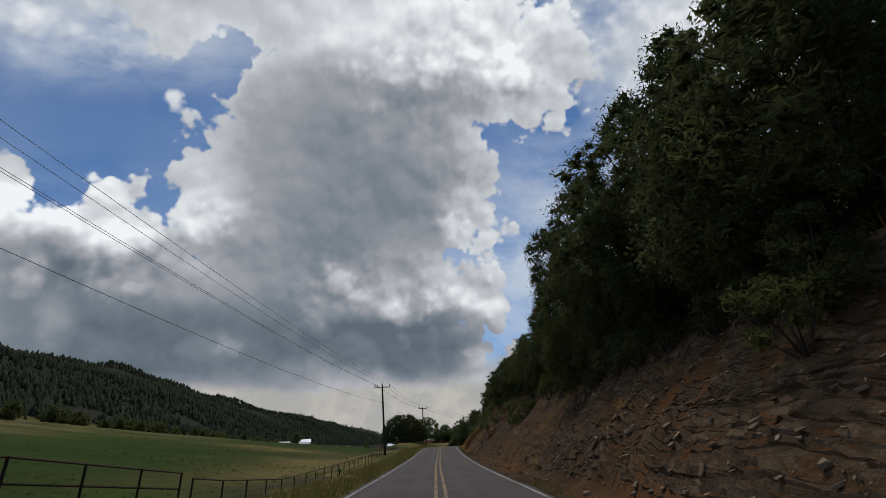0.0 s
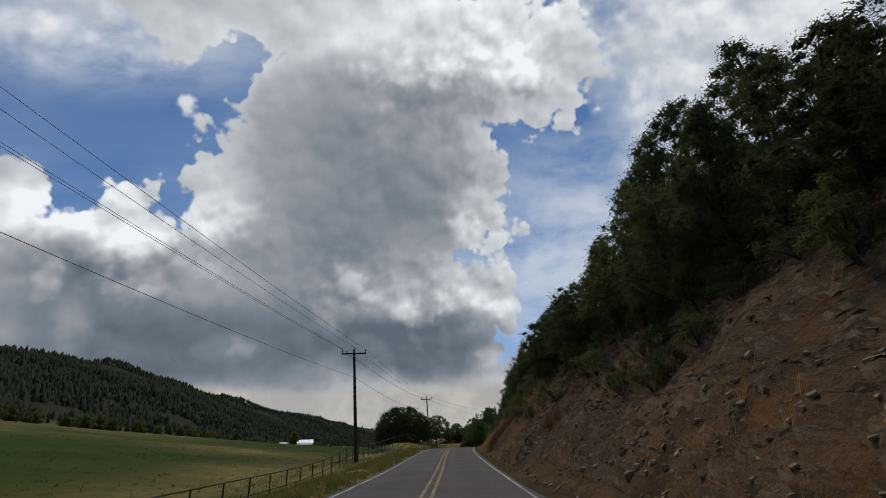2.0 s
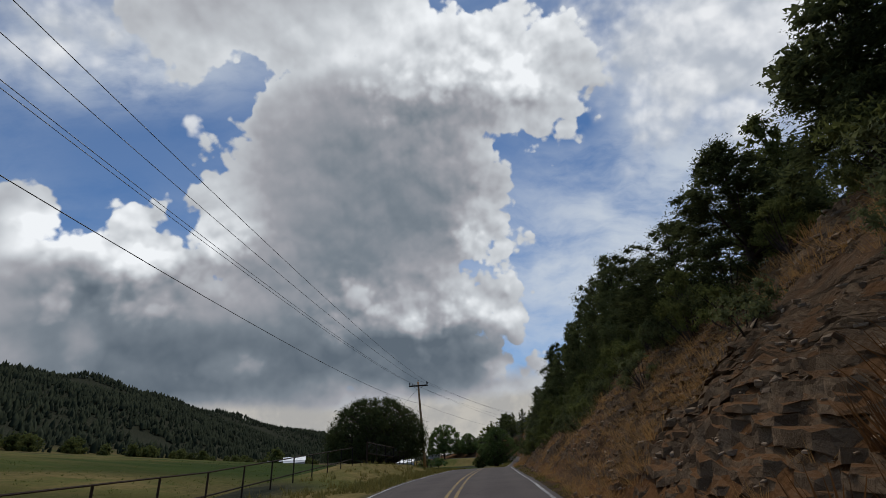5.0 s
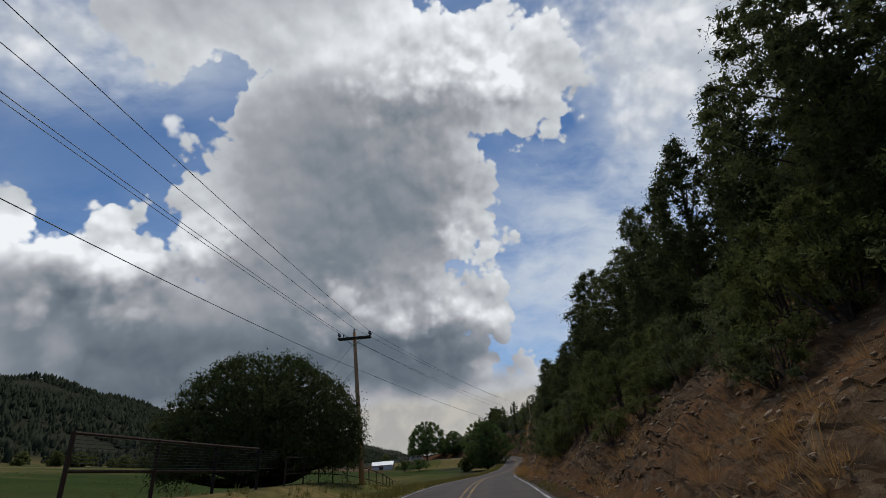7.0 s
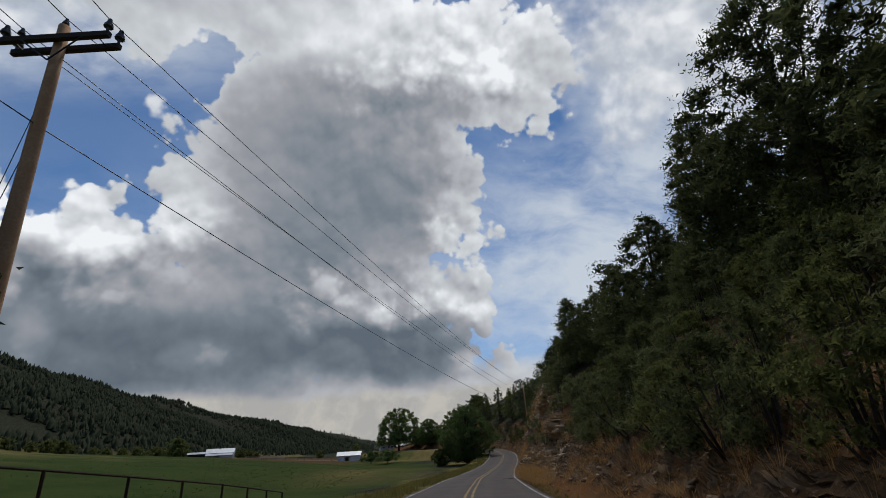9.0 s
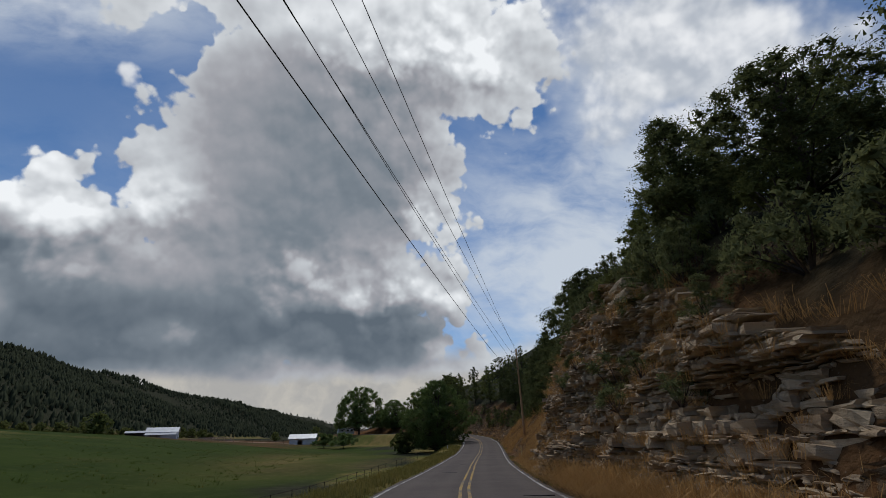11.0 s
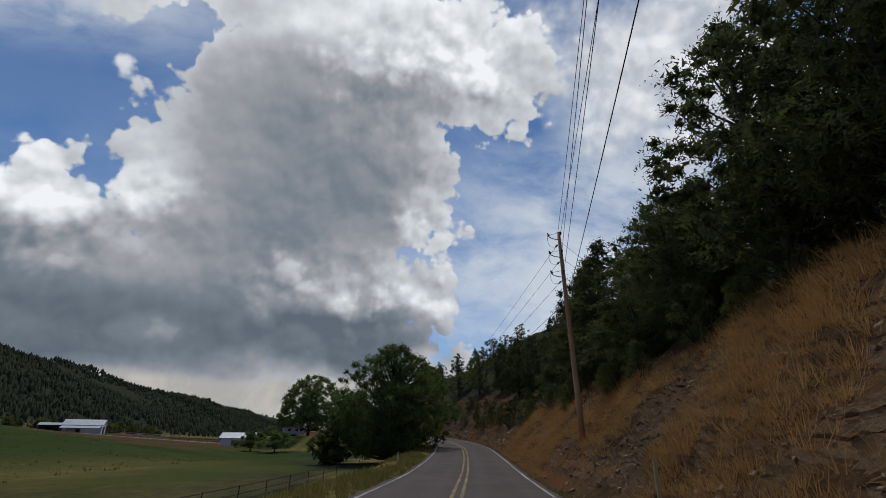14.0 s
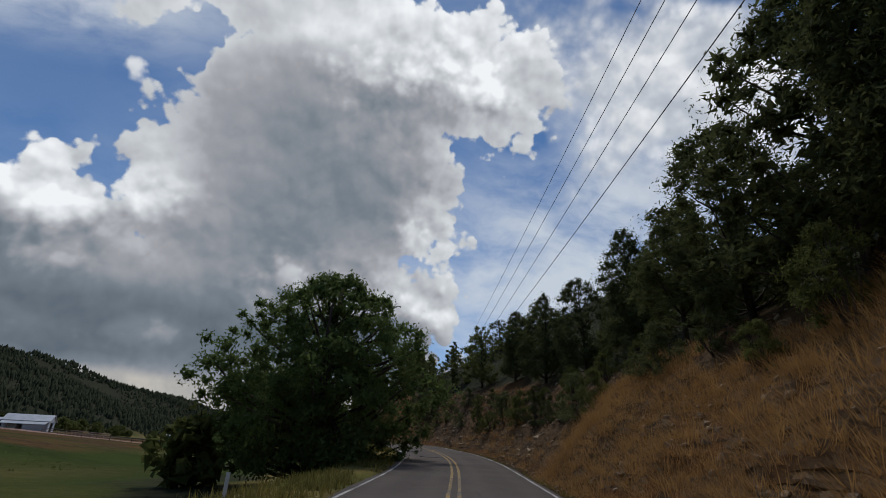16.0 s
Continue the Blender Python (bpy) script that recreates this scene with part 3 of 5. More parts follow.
def ribbon(ys, offsets, lift, curl=0.0):
    """A strip along the road: rows across at the given offsets."""
    v = []
    for o in offsets:
        x, y = place(ys, np.full(len(ys), o) if np.isscalar(o) else o)
        v.append(np.stack([x, y, road_z(ys) + lift - curl * abs(np.mean(o)) ** 2], 1))
    v = np.stack(v, 1)
    n, k = v.shape[:2]
    i = (np.arange(n - 1)[:, None] * k + np.arange(k - 1)).ravel()
    return v.reshape(-1, 3), np.stack([i, i + 1, i + k + 1, i + k], 1)


def build_road():
    ys = np.arange(-60, 350, 0.8)
    wob = lambda seed: fractal(ys, ys * 0, 2.2, 3, seed) * 0.16
    offs = [-3.5, -3.16 + wob(1), -3.0, -1.5, -0.2, 0.2, 1.5, 3.0, 3.14 + wob(2), 3.5]
    v, f = ribbon(ys, offs, 0.0, 0.004)
    v = v.reshape(len(ys), -1, 3)
    v[:, [0, -1], 2] -= 0.16
    me = mesh_object("road", v.reshape(-1, 3), f, ASPHALT, True)
    across = np.tile([-3.5, -3.16, -3.0, -1.5, -0.2, 0.2, 1.5, 3.0, 3.14, 3.5], len(ys))
    me.attributes.new("across", "FLOAT", "POINT").data.foreach_set("value", across)
    road = tagged(new("road", me), "narrow two-lane worn grey asphalt road with ragged edges", "road", kind="structure")
    for name, mat, mid, half in (("center_line", YELLOW_PAINT, -0.15, 0.055), ("center_line", YELLOW_PAINT, 0.15, 0.055),
                                 ("edge_line", WHITE_PAINT, -2.93, 0.055), ("edge_line", WHITE_PAINT, 2.93, 0.055)):
        v, f = ribbon(ys, [mid - half + fractal(ys, ys * 0, 1.3, 2, 5) * 0.02, mid + half + fractal(ys, ys * 0, 1.1, 2, 8) * 0.02], 0.005, 0.004)
        ob = new(name, mesh_object(name, v, f, mat, True))
        ob.parent = road
    for y, d, lw, wd, turn in ((187.2, -1.35, 1.5, 0.42, 0.5), (197.6, -0.95, 0.9, 0.45, 0.2), (172, 2.3, 0.9, 0.05, 1.4), (254, -0.9, 1.6, 0.5, 1.2)):
        x, yy = place(y, d)
        a = np.linspace(0, 2 * math.pi, 14, endpoint=False)
        r = 1 + 0.22 * np.sin(3 * a + y) + 0.12 * np.sin(7 * a)
        px, py = np.cos(a) * r * wd / 2, np.sin(a) * r * lw / 2
        c, s = math.cos(turn), math.sin(turn)
        ring = np.stack([x + px * c - py * s, yy + px * s + py * c], 1)
        zz = road_z(ring[:, 1]) - 0.004 * d * d
        top = np.concatenate([np.column_stack([ring, zz + 0.012]), np.column_stack([ring * 1.0, zz - 0.02])])
        n = len(a)
        faces = [tuple(range(n))] + [(k, n + k, n + (k + 1) % n, (k + 1) % n) for k in range(n)]
        ob = new("tar_patch", mesh_object("tar_patch", top, faces, TAR))
        ob.parent = road
        ob["label"] = "black tar repair patch"
    return road


build_ground()
ROAD = build_road()

# ---- building kit ----
class Shape:
    """Gathers vertices and faces of one mesh."""
    def __init__(self):
        self.v, self.f, self.n = [], [], 0

    def add(self, verts, faces):
        verts = np.asarray(verts, float).reshape(-1, 3)
        self.v.append(verts)
        self.f += [tuple(i + self.n for i in q) for q in faces]
        self.n += len(verts)

    def tube(self, pts, radii, sides=6, cap=True):
        pts = np.asarray(pts, float)
        radii = np.broadcast_to(np.asarray(radii, float), (len(pts),))
        tan = np.gradient(pts, axis=0)
        tan /= np.linalg.norm(tan, axis=1)[:, None] + 1e-9
        ref = np.array([0, 0, 1.0]) if abs(tan[0, 2]) < 0.8 else np.array([1.0, 0, 0])
        a = np.linspace(0, 2 * math.pi, sides, endpoint=False)
        rings = []
        for p, t, r in zip(pts, tan, radii):
            u = np.cross(t, ref)
            u /= np.linalg.norm(u) + 1e-9
            w = np.cross(t, u)
            rings.append(p + r * (np.cos(a)[:, None] * u + np.sin(a)[:, None] * w))
        m = len(pts)
        faces = [(i * sides + j, i * sides + (j + 1) % sides, (i + 1) * sides + (j + 1) % sides, (i + 1) * sides + j) for i in range(m - 1) for j in range(sides)]
        if cap:
            faces += [tuple(range(sides))[::-1], tuple((m - 1) * sides + j for j in range(sides))]
        self.add(np.concatenate(rings), faces)

    def box(self, lo, hi, turn=None):
        (a, b, c), (d, e, g) = lo, hi
        v = np.array([(a, b, c), (d, b, c), (d, e, c), (a, e, c), (a, b, g), (d, b, g), (d, e, g), (a, e, g)], float)
        if turn is not None:
            v = np.array([(turn @ Vector(p))[:] for p in v])
        self.add(v, [(0, 3, 2, 1), (4, 5, 6, 7), (0, 1, 5, 4), (1, 2, 6, 5), (2, 3, 7, 6), (3, 0, 4, 7)])

    def mesh(self, name, mat, smooth=False):
        return mesh_object(name, np.concatenate(self.v), self.f, mat, smooth)


def part(name, shape, mat, parent, label="", smooth=False):
    ob = new(name, shape.mesh(name, mat, smooth) if isinstance(shape, Shape) else shape)
    ob.parent = parent
    if label:
        ob["label"] = label
    return ob


def thing(name, label, category, at=(0, 0, 0), group="", kind=""):
    ob = new(name)
    ob.location = at
    return tagged(ob, label, category, group, kind)


def leaf_mesh(name, centres, radii, count, size, rng, mat, long=1.9, droop=0.0, squash=0.8):
    """Small pointed leaves, scattered densest near the skin of each clump."""
    centres, radii = np.asarray(centres, float), np.asarray(radii, float)
    w = radii ** 1.4 / (radii ** 1.4).sum()
    pick = rng.choice(len(centres), count, p=w)
    way = rng.normal(size=(count, 3))
    way /= np.linalg.norm(way, axis=1)[:, None]
    deep = rng.uniform(0, 1, count) < 0.36
    reach = np.where(deep, rng.uniform(0, 0.6, count), rng.uniform(0.45, 1.0, count) ** 0.6) * radii[pick]
    loose = ~deep & (rng.uniform(0, 1, count) < (0.12 if size < 0.07 else 0.03))
    reach = np.where(loose, rng.uniform(0.8, 1.35, count) * radii[pick], reach)
    off = way * reach[:, None]
    off[:, 2] *= squash
    p = centres[pick] + off
    axis = way * 0.45 + rng.normal(size=(count, 3)) * 0.8
    axis[:, 2] -= droop
    axis /= np.linalg.norm(axis, axis=1)[:, None]
    side = np.cross(axis, rng.normal(size=(count, 3)))
    side /= np.linalg.norm(side, axis=1)[:, None] + 1e-9
    s = size * np.where(deep, np.minimum(2.1 if size < 0.036 else max(0.115 / size, 2.2), radii[pick] * 0.7 / size) * rng.uniform(0.7, 1.15, count), rng.uniform(0.55, 1.5, count))[:, None]
    long = np.where(deep, 2.3, long)[:, None]
    v = np.stack([p - axis * s * long * 0.45 - side * s * 0.5, p - axis * s * long * 0.45 + side * s * 0.5, p + axis * s * long * 0.55], 1).reshape(-1, 3)
    f = np.arange(count * 3).reshape(-1, 3)
    return mesh_object(name, v, f, mat)


def limb(rng, base, tip, sag=0.0, n=5):
    t = np.linspace(0, 1, n)[:, None]
    mid = (base + tip) / 2 + rng.normal(size=3) * np.linalg.norm(tip - base) * 0.08 - np.array([0, 0, sag])
    return (1 - t) ** 2 * base + 2 * t * (1 - t) * mid + t * t * tip


def make_tree(name, label, kind, height, radius, seed, leaves, size, leaf_mat, crown_low=0.22, shape="round", clumps=60, trunk_r=0.16, bare=0.0, stems=1, long=1.9):
    """A tree with its base at the origin: trunk and limbs, and a crown of leaf clumps with gaps."""
    rng = np.random.default_rng(seed)
    root = thing(name, label, "tree")
    wood, low = Shape(), height * crown_low
    lean = rng.normal(size=2) * height * 0.035
    spine = np.array([(lean[0] * t ** 1.5 + rng.normal() * 0.05 * height * 0.3 * t, lean[1] * t ** 1.5, t * height * 0.93 - 0.4 * (t == 0)) for t in np.linspace(0, 1, 8)])
    wood.tube(spine, np.linspace(1.0, 0.12, 8) ** 0.8 * trunk_r, 8)
    for s in range(1, stems):
        a = 2 * math.pi * s / stems + rng.uniform(-.3, .3)
        tip = np.array([math.cos(a) * radius * 0.6, math.sin(a) * radius * 0.6, height * 0.75])
        wood.tube(limb(rng, np.array([0, 0, -0.3]), tip, -0.3, 7), np.linspace(1, 0.15, 7) * trunk_r * 0.8, 7)
    centres, radii = [], []
    tries = 0
    while len(centres) < clumps and tries < clumps * 30:
        tries += 1
        t = rng.uniform(0, 1)
        if shape == "cone":
            r = radius * (1.02 - t) ** 0.75
        elif shape == "dome":
            r = radius * (1 - max(t - 0.25, 0) ** 2 / 0.58) ** 0.5 if t < 0.98 else 0.1
        elif shape == "column":
            r = radius * min(1.0, (1.05 - t) * 2.2) * (0.75 + 0.25 * math.sin(3.1 * t + seed))
        else:
            r = radius * max(math.sin(math.pi * (0.12 + 0.86 * t)), 0.05) ** 0.7
        a, q = rng.uniform(0, 2 * math.pi), rng.uniform(0.25 if shape != "dome" else 0.55, 1) ** 0.5
        if rng.uniform() < bare and q > 0.6:
            continue
        soft = 0.3 if shape == "dome" else 0.8
        lump = 1 + soft * (0.22 * math.sin(2 * a + seed) + 0.14 * math.sin(5 * a + seed * 2 + 6 * t))
        c = np.array([math.cos(a) * r * q * lump, math.sin(a) * r * q * lump, low + t * (height - low) * 0.97])
        c[:2] += lean * t
        if centres and min(np.linalg.norm(np.array(centres) - c, axis=1)) < radius * (0.12 if radius < 4 else 0.075):
            continue
        centres.append(c)
        radii.append(radius * rng.uniform(0.15, 0.33) * (1.15 - 0.5 * t) * (1.0 if radius < 4 else 0.62))
    for c, r in list(zip(centres, radii))[::5]:
        h = np.clip(c[2] - rng.uniform(0.12, 0.3) * height, low * 0.6, height * 0.85)
        k = np.interp(h, spine[:, 2], np.arange(8))
        b = np.array([np.interp(k, np.arange(8), spine[:, j]) for j in range(3)])
        wood.tube(limb(rng, b, c, 0.05 * height), np.linspace(0.4, 0.07, 5) * trunk_r, 3, False)
    part("trunk", wood, BARK, root, smooth=True)
    # the shaded heart of the crown
    for t in np.linspace(0.12, 0.78, 9):
        for _ in range(1 if radius < 4 else 5):
            c = np.array([*(lean * t + rng.normal(size=2) * (0.12 if radius < 4 else 0.32) * radius * (1 - 0.6 * t)), low + t * (height - low)])
            centres.append(c), radii.append(radius * (0.50 if radius < 4 else 0.30) * (1.05 - 0.6 * t))
    part("crown", leaf_mesh("crown", centres, radii, leaves, size, rng, leaf_mat, long), leaf_mat, root)
    return root


class Kinds:
    """Trees of a few kinds: the first of a kind is built, the rest are copies of it."""
    def __init__(self):
        self.made = {}

    def put(self, key, maker, at, size, turn, tilt=0.0, group="", label=""):
        m = Matrix.Translation(at) @ Euler((tilt, 0, turn)).to_matrix().to_4x4() @ Matrix.Diagonal((*size, 1))
        if key not in self.made:
            ob = self.made[key] = maker()
            ob.matrix_basis = m
        else:
            src = self.made[key]
            keep = src.matrix_basis.copy()
            src.matrix_basis = Matrix()
            ob = copy_thing(src, m)
            src.matrix_basis = keep
        if group:
            ob["group"] = group
        if label:
            ob["label"] = label
        return ob


KINDS = Kinds()
RNG = np.random.default_rng(11)

# ---- trees on the bank and the hillside ----
JUN = [("round", 2.6, 8.0, 5200), ("column", 2.2, 8.5, 4800), ("cone", 2.5, 9.0, 5000), ("round", 2.9, 7.0, 5200), ("column", 2.6, 8.0, 5000), ("dome", 2.8, 7.5, 5000), ("column", 2.6, 11.0, 4400)]
LABELS = {"round": "dark green rounded juniper on the rocky bank", "column": "tall dense dark green juniper on the bank",
          "cone": "pointed dark pine with open branches on the hillside", "dome": "broad dark evergreen oak above the cut bank"}


def juniper(i):
    shape, r, h, n = JUN[i]
    return make_tree("bank_tree", LABELS[shape], shape, h, r, 100 + i, int(n * 4.6), 0.040, JUNIPER if i != 5 else OAK, 0.48 if i == 6 else 0.10 if shape != "cone" else 0.2, shape, 170, 0.13, long=2.6)


def back_tree(i):
    shape, r, h, n = JUN[i]
    return make_tree("hillside_tree", LABELS[shape].replace("on the rocky bank", "up the hillside").replace("above the cut bank", "up the hillside").replace("on the bank", "up the hillside"), shape, h, r, 200 + i, 3600, 0.10,
                     JUNIPER if i % 2 else OAK, 0.10, shape, 60, 0.14)


# along the road, offset, height of the top over the road, crown radius, kind
FRONT = [(12.5, 8.5, 12, 2.2, 3), (17, 8.7, 12, 2.2, 0), (22.5, 8.8, 12.6, 2.2, 3), (28, 8.9, 12.0, 2.0, 5), (9, 9.4, 15, 3.2, 1), (14.5, 9.6, 17, 3.4, 4), (20.5, 9.9, 18, 3.2, 1), (26.5, 10.2, 17.2, 3.1, 0), (33.4, 9.4, 17.8, 2.35, 6), (36.5, 10.8, 11.2, 1.7, 3),
         (41, 11.4, 11.8, 2.1, 0), (46.5, 11.2, 13.6, 2.1, 2), (50.5, 10.8, 12.3, 2.3, 3), (53.5, 12.8, 17.5, 2.6, 4), (55.5, 16.0, 21, 2.9, 0), (52.5, 19.5, 23.5, 2.9, 1), (56.5, 11.4, 13, 2.3, 5), (60.5, 11.4, 14.0, 1.9, 2), (64.5, 11, 12.3, 2.3, 0),
         (69.5, 10.8, 12.6, 2.5, 4), (75, 11.2, 13, 2.5, 1), (80.5, 11.6, 13, 2.5, 0), (86, 11.6, 12.4, 2.5, 4), (92.5, 11.2, 11.6, 2.4, 2), (99, 11.2, 11.4, 2.4, 0), (106, 12, 12.2, 2.4, 2),
         (112.5, 12.6, 15.6, 2.8, 2), (117.5, 12.4, 15.6, 2.7, 0), (122.5, 12.4, 15.8, 2.5, 4), (128, 12.2, 16.4, 2.6, 1), (133.5, 11.9, 15.6, 2.5, 4), (139, 11.6, 15.4, 2.5, 1), (144.5, 11.4, 15.6, 2.6, 0),
         (149.5, 10.8, 15.2, 2.5, 4), (156, 10.6, 13.8, 2.4, 1), (162.5, 11, 13.4, 2.3, 2), (168.5, 10.6, 13.2, 2.2, 0), (173, 9.6, 14.4, 2.1, 2), (178, 10.8, 13.6, 2.0, 5), (184, 11.4, 11.8, 1.7, 3),
         (190.5, 9.6, 13.6, 2.0, 0), (196, 10.2, 13.8, 1.9, 2), (204.5, 11.6, 17.0, 2.9, 0), (209.5, 11.5, 19.3, 3.0, 1), (216.5, 10.6, 13.2, 2.3, 0), (219, 12.2, 15.2, 2.6, 4), (221.5, 10.0, 13.2, 2.7, 1), (227, 9.2, 14.2, 2.3, 4),
         (231, 10.4, 17.2, 3.0, 1), (236, 10.4, 13.6, 2.5, 0), (241, 10.4, 12.2, 2.2, 2), (246.5, 10.2, 14.2, 2.3, 4), (254, 10.2, 13.4, 2.2, 0), (262, 10.2, 14.6, 2.3, 1), (270, 10.6, 15, 2.4, 4),
         (279, 11, 15.5, 2.5, 0), (288, 11, 14, 2.5, 2), (297, 11, 14, 2.5, 1)]
SECOND = [(218.5, 13.4, 16.2, 3.0, 4), (224, 13.6, 18, 3.0, 0), (206, 13.6, 18.5, 3.0, 0), (211.5, 14.2, 19.5, 3.0, 1), (10, 13, 19, 3.0, 1), (15, 13.5, 21, 3.0, 0), (21, 14, 22, 3.0, 4), (27, 13.5, 20, 3.0, 1), (200, 14.5, 17, 2.8, 4), (59, 13.5, 17.5, 2.8, 4), (25, 14, 15, 2.6, 2), (44, 15, 13.5, 2.4, 1), (66, 14.5, 15.5, 2.6, 0), (84, 15, 15.5, 2.6, 1), (121, 15, 16, 2.5, 2), (136, 14.5, 16.2, 2.5, 0), (148, 14.5, 16, 2.5, 1), (206, 14, 15.5, 2.6, 0), (218, 13.6, 15, 2.5, 1), (232, 14.2, 17, 2.6, 4)]
for y, d, top, r, i in FRONT:
    r = r * (1.05 if 110 < y < 136 else 1.18)
    px, py = place(y, d)
    pz = float(ground(px, py)[0]) - 0.15
    h = max(float(road_z(y)) + top - pz, 3.0)
    far = y > 275
    KINDS.put(("back" if far else "bank", i), lambda i=i, far=far: back_tree(i) if far else juniper(i), (px, py, pz), (r / JUN[i][1], r / JUN[i][1], h / JUN[i][2]), RNG.uniform(0, 6.3), group="trees on the bank")

for y, d, top, r, i in SECOND:
    px, py = place(y, d)
    pz = float(ground(px, py)[0]) - 0.15
    h = max(float(road_z(y)) + top - pz, 3.0)
    KINDS.put(("back", i), lambda i=i: back_tree(i), (px, py, pz), (r / JUN[i][1], r / JUN[i][1], h / JUN[i][2]), RNG.uniform(0, 6.3), group="trees up the hillside")

spots = []
for _ in range(2600):
    y, d = RNG.uniform(-8, 330), 13 + 15 * RNG.uniform() ** 1.25
    if len(spots) < 112 and all((y - a) ** 2 + (d - b) ** 2 > 13 for a, b in spots):
        spots.append((y, d))
for y, d in spots:
    i = int(RNG.integers(0, 6))
    px, py = place(y, d)
    s = RNG.uniform(0.62, 0.95)
    KINDS.put(("back", i), lambda i=i: back_tree(i), (px, py, float(ground(px, py)[0]) - 0.2), (s * 1.15, s * 1.15, s), RNG.uniform(0, 6.3), group="trees up the hillside")


def hollow(y, z):
    """Where the face has crumbled back, and where it bulges."""
    return fractal(y, z * 2.2, 2.4, 3, 44) * 1.1 + fractal(y, z * 2.0, 9.0, 2, 46) * 0.8


# ---- shrubs on the bank ----
def shrub(i):
    rng = np.random.default_rng(300 + i)
    root = thing("shrub", ("grey-green scrub bush rooted in the stony bank", "bright green oak scrub on the bank", "low sparse rabbitbrush on the stony bank")[i % 3], "bush")
    stems = Shape()
    cs, rs = [], []
    for _ in range(13):
        a, q = rng.uniform(0, 6.28), rng.uniform(0.1, 1) ** 0.6
        c = np.array([math.cos(a) * q * 0.8, math.sin(a) * q * 0.8, rng.uniform(0.25, 1.1) * (1.15 - 0.4 * q)])
        stems.tube(limb(rng, np.array([0, 0, -0.15]), c)[::2], np.linspace(0.03, 0.006, 5)[::2], 3, False)
        cs.append(c), rs.append(rng.uniform(0.18, 0.34))
    part("stem", stems, BARK, root)
    mat = (SHRUB, OAK, SHRUB)[i % 3]
    part("foliage", leaf_mesh("foliage", cs, rs, 1500, 0.034, rng, mat, 2.3), mat, root)
    return root


SHRUBS = [(y, d, s, i) for y, d, s, i in ((8, 6.3, 1.3, 1), (12, 8, 1.6, 1), (20, 7.6, 1.4, 0), (47, 8.2, 1.0, 0), (58, 8.6, 1.2, 1), (61, 7.3, 1.3, 2), (64, 9.6, 1.5, 1), (70, 6.6, 1.2, 2), (73, 9.2, 1.5, 1), (76, 8.6, 1.2, 0),
          (79, 7.8, 1.3, 1), (83, 9.2, 1.4, 0), (87, 7.2, 1.1, 2), (91, 9, 1.3, 1), (97, 8, 1.2, 0), (103, 9.2, 1.5, 1), (109, 8.6, 1.3, 0), (116, 9.6, 1.6, 1), (121, 9.8, 1.5, 0))]
for _ in range(22):
    SHRUBS.append((RNG.uniform(104, 129), RNG.uniform(6.4, 9.2), RNG.uniform(0.6, 1.3), int(RNG.integers(0, 3))))
for _ in range(16):
    SHRUBS.append((RNG.uniform(44, 84), RNG.uniform(6.6, 9.6), RNG.uniform(0.6, 1.1), int(RNG.integers(0, 3))))
for _ in range(46):
    y = RNG.uniform(160, 192)
    SHRUBS.append((y, float(np.interp(y, BANK_Y, BANK_D) + np.interp(y, BANK_Y, BANK_H) / np.interp(y, BANK_Y, BANK_G)) + RNG.uniform(0.1, 3.0), RNG.uniform(0.9, 1.7), int(RNG.integers(0, 3))))
SHRUBS += [(167.5, 4.9, 0.7, 9), (169.5, 5.2, 0.6, 9), (179, 5.4, 0.7, 9), (172.8, 5.15, 1.25, 9), (171.2, 4.95, 0.7, 9), (176.5, 5.6, 0.6, 9), (183.5, 5.9, 0.9, 9)]
for _ in range(22):
    SHRUBS.append((RNG.uniform(0, 110), RNG.uniform(9.5, 12.5), RNG.uniform(0.9, 1.6), int(RNG.integers(0, 3))))
for y, d, s, i in SHRUBS:
    px, py = place(y, d)
    if i == 9:
        z = (d - 4.2) * 3.1
        px, py = place(y, d + float(hollow(y, z)) - 0.1)
        KINDS.put(("shrub", 0), lambda: shrub(0), (px, py, float(road_z(y)) + z), (s, s, s), RNG.uniform(0, 6.3), group="bushes on the bank")
        continue
    KINDS.put(("shrub", i), lambda i=i: shrub(i), (px, py, float(ground(px, py)[0])), (s, s, s * RNG.uniform(0.9, 1.2)), RNG.uniform(0, 6.3), group="bushes on the bank")


# ---- thickets along the lower edge of the woods ----
def thicket(i):
    """A dense bush of many small-leaved boughs that hang to the ground."""
    rng = np.random.default_rng(340 + i)
    root = thing("thicket_bush", ("dense olive-green oak scrub leaning over the bank", "dark green juniper scrub under the trees", "grey-green mountain mahogany bush on the bank")[i], "bush")
    stems, cs, rs = Shape(), [], []
    for k in range(44):
        a, q, t = rng.uniform(0, 6.28), rng.uniform(0.15, 1) ** 0.5, rng.uniform(0, 1)
        wide = 1.5 * (1 - 0.75 * t ** 2) * (0.8 + 0.2 * math.sin(3 * a + i))
        c = np.array([math.cos(a) * q * wide, math.sin(a) * q * wide, 0.15 + 2.3 * t])
        if k % 3 == 0:
            stems.tube(limb(rng, np.array([0, 0, -0.3]), c)[::2], np.linspace(0.045, 0.008, 5)[::2], 3, False)
        cs.append(c), rs.append(rng.uniform(0.22, 0.46) * (1.1 - 0.45 * t))
    part("stem", stems, BARK, root)
    mat = (OAK, JUNIPER, SHRUB)[i]
    part("foliage", leaf_mesh("foliage", cs, rs, 5600, 0.033, rng, mat, 2.4), mat, root)
    return root


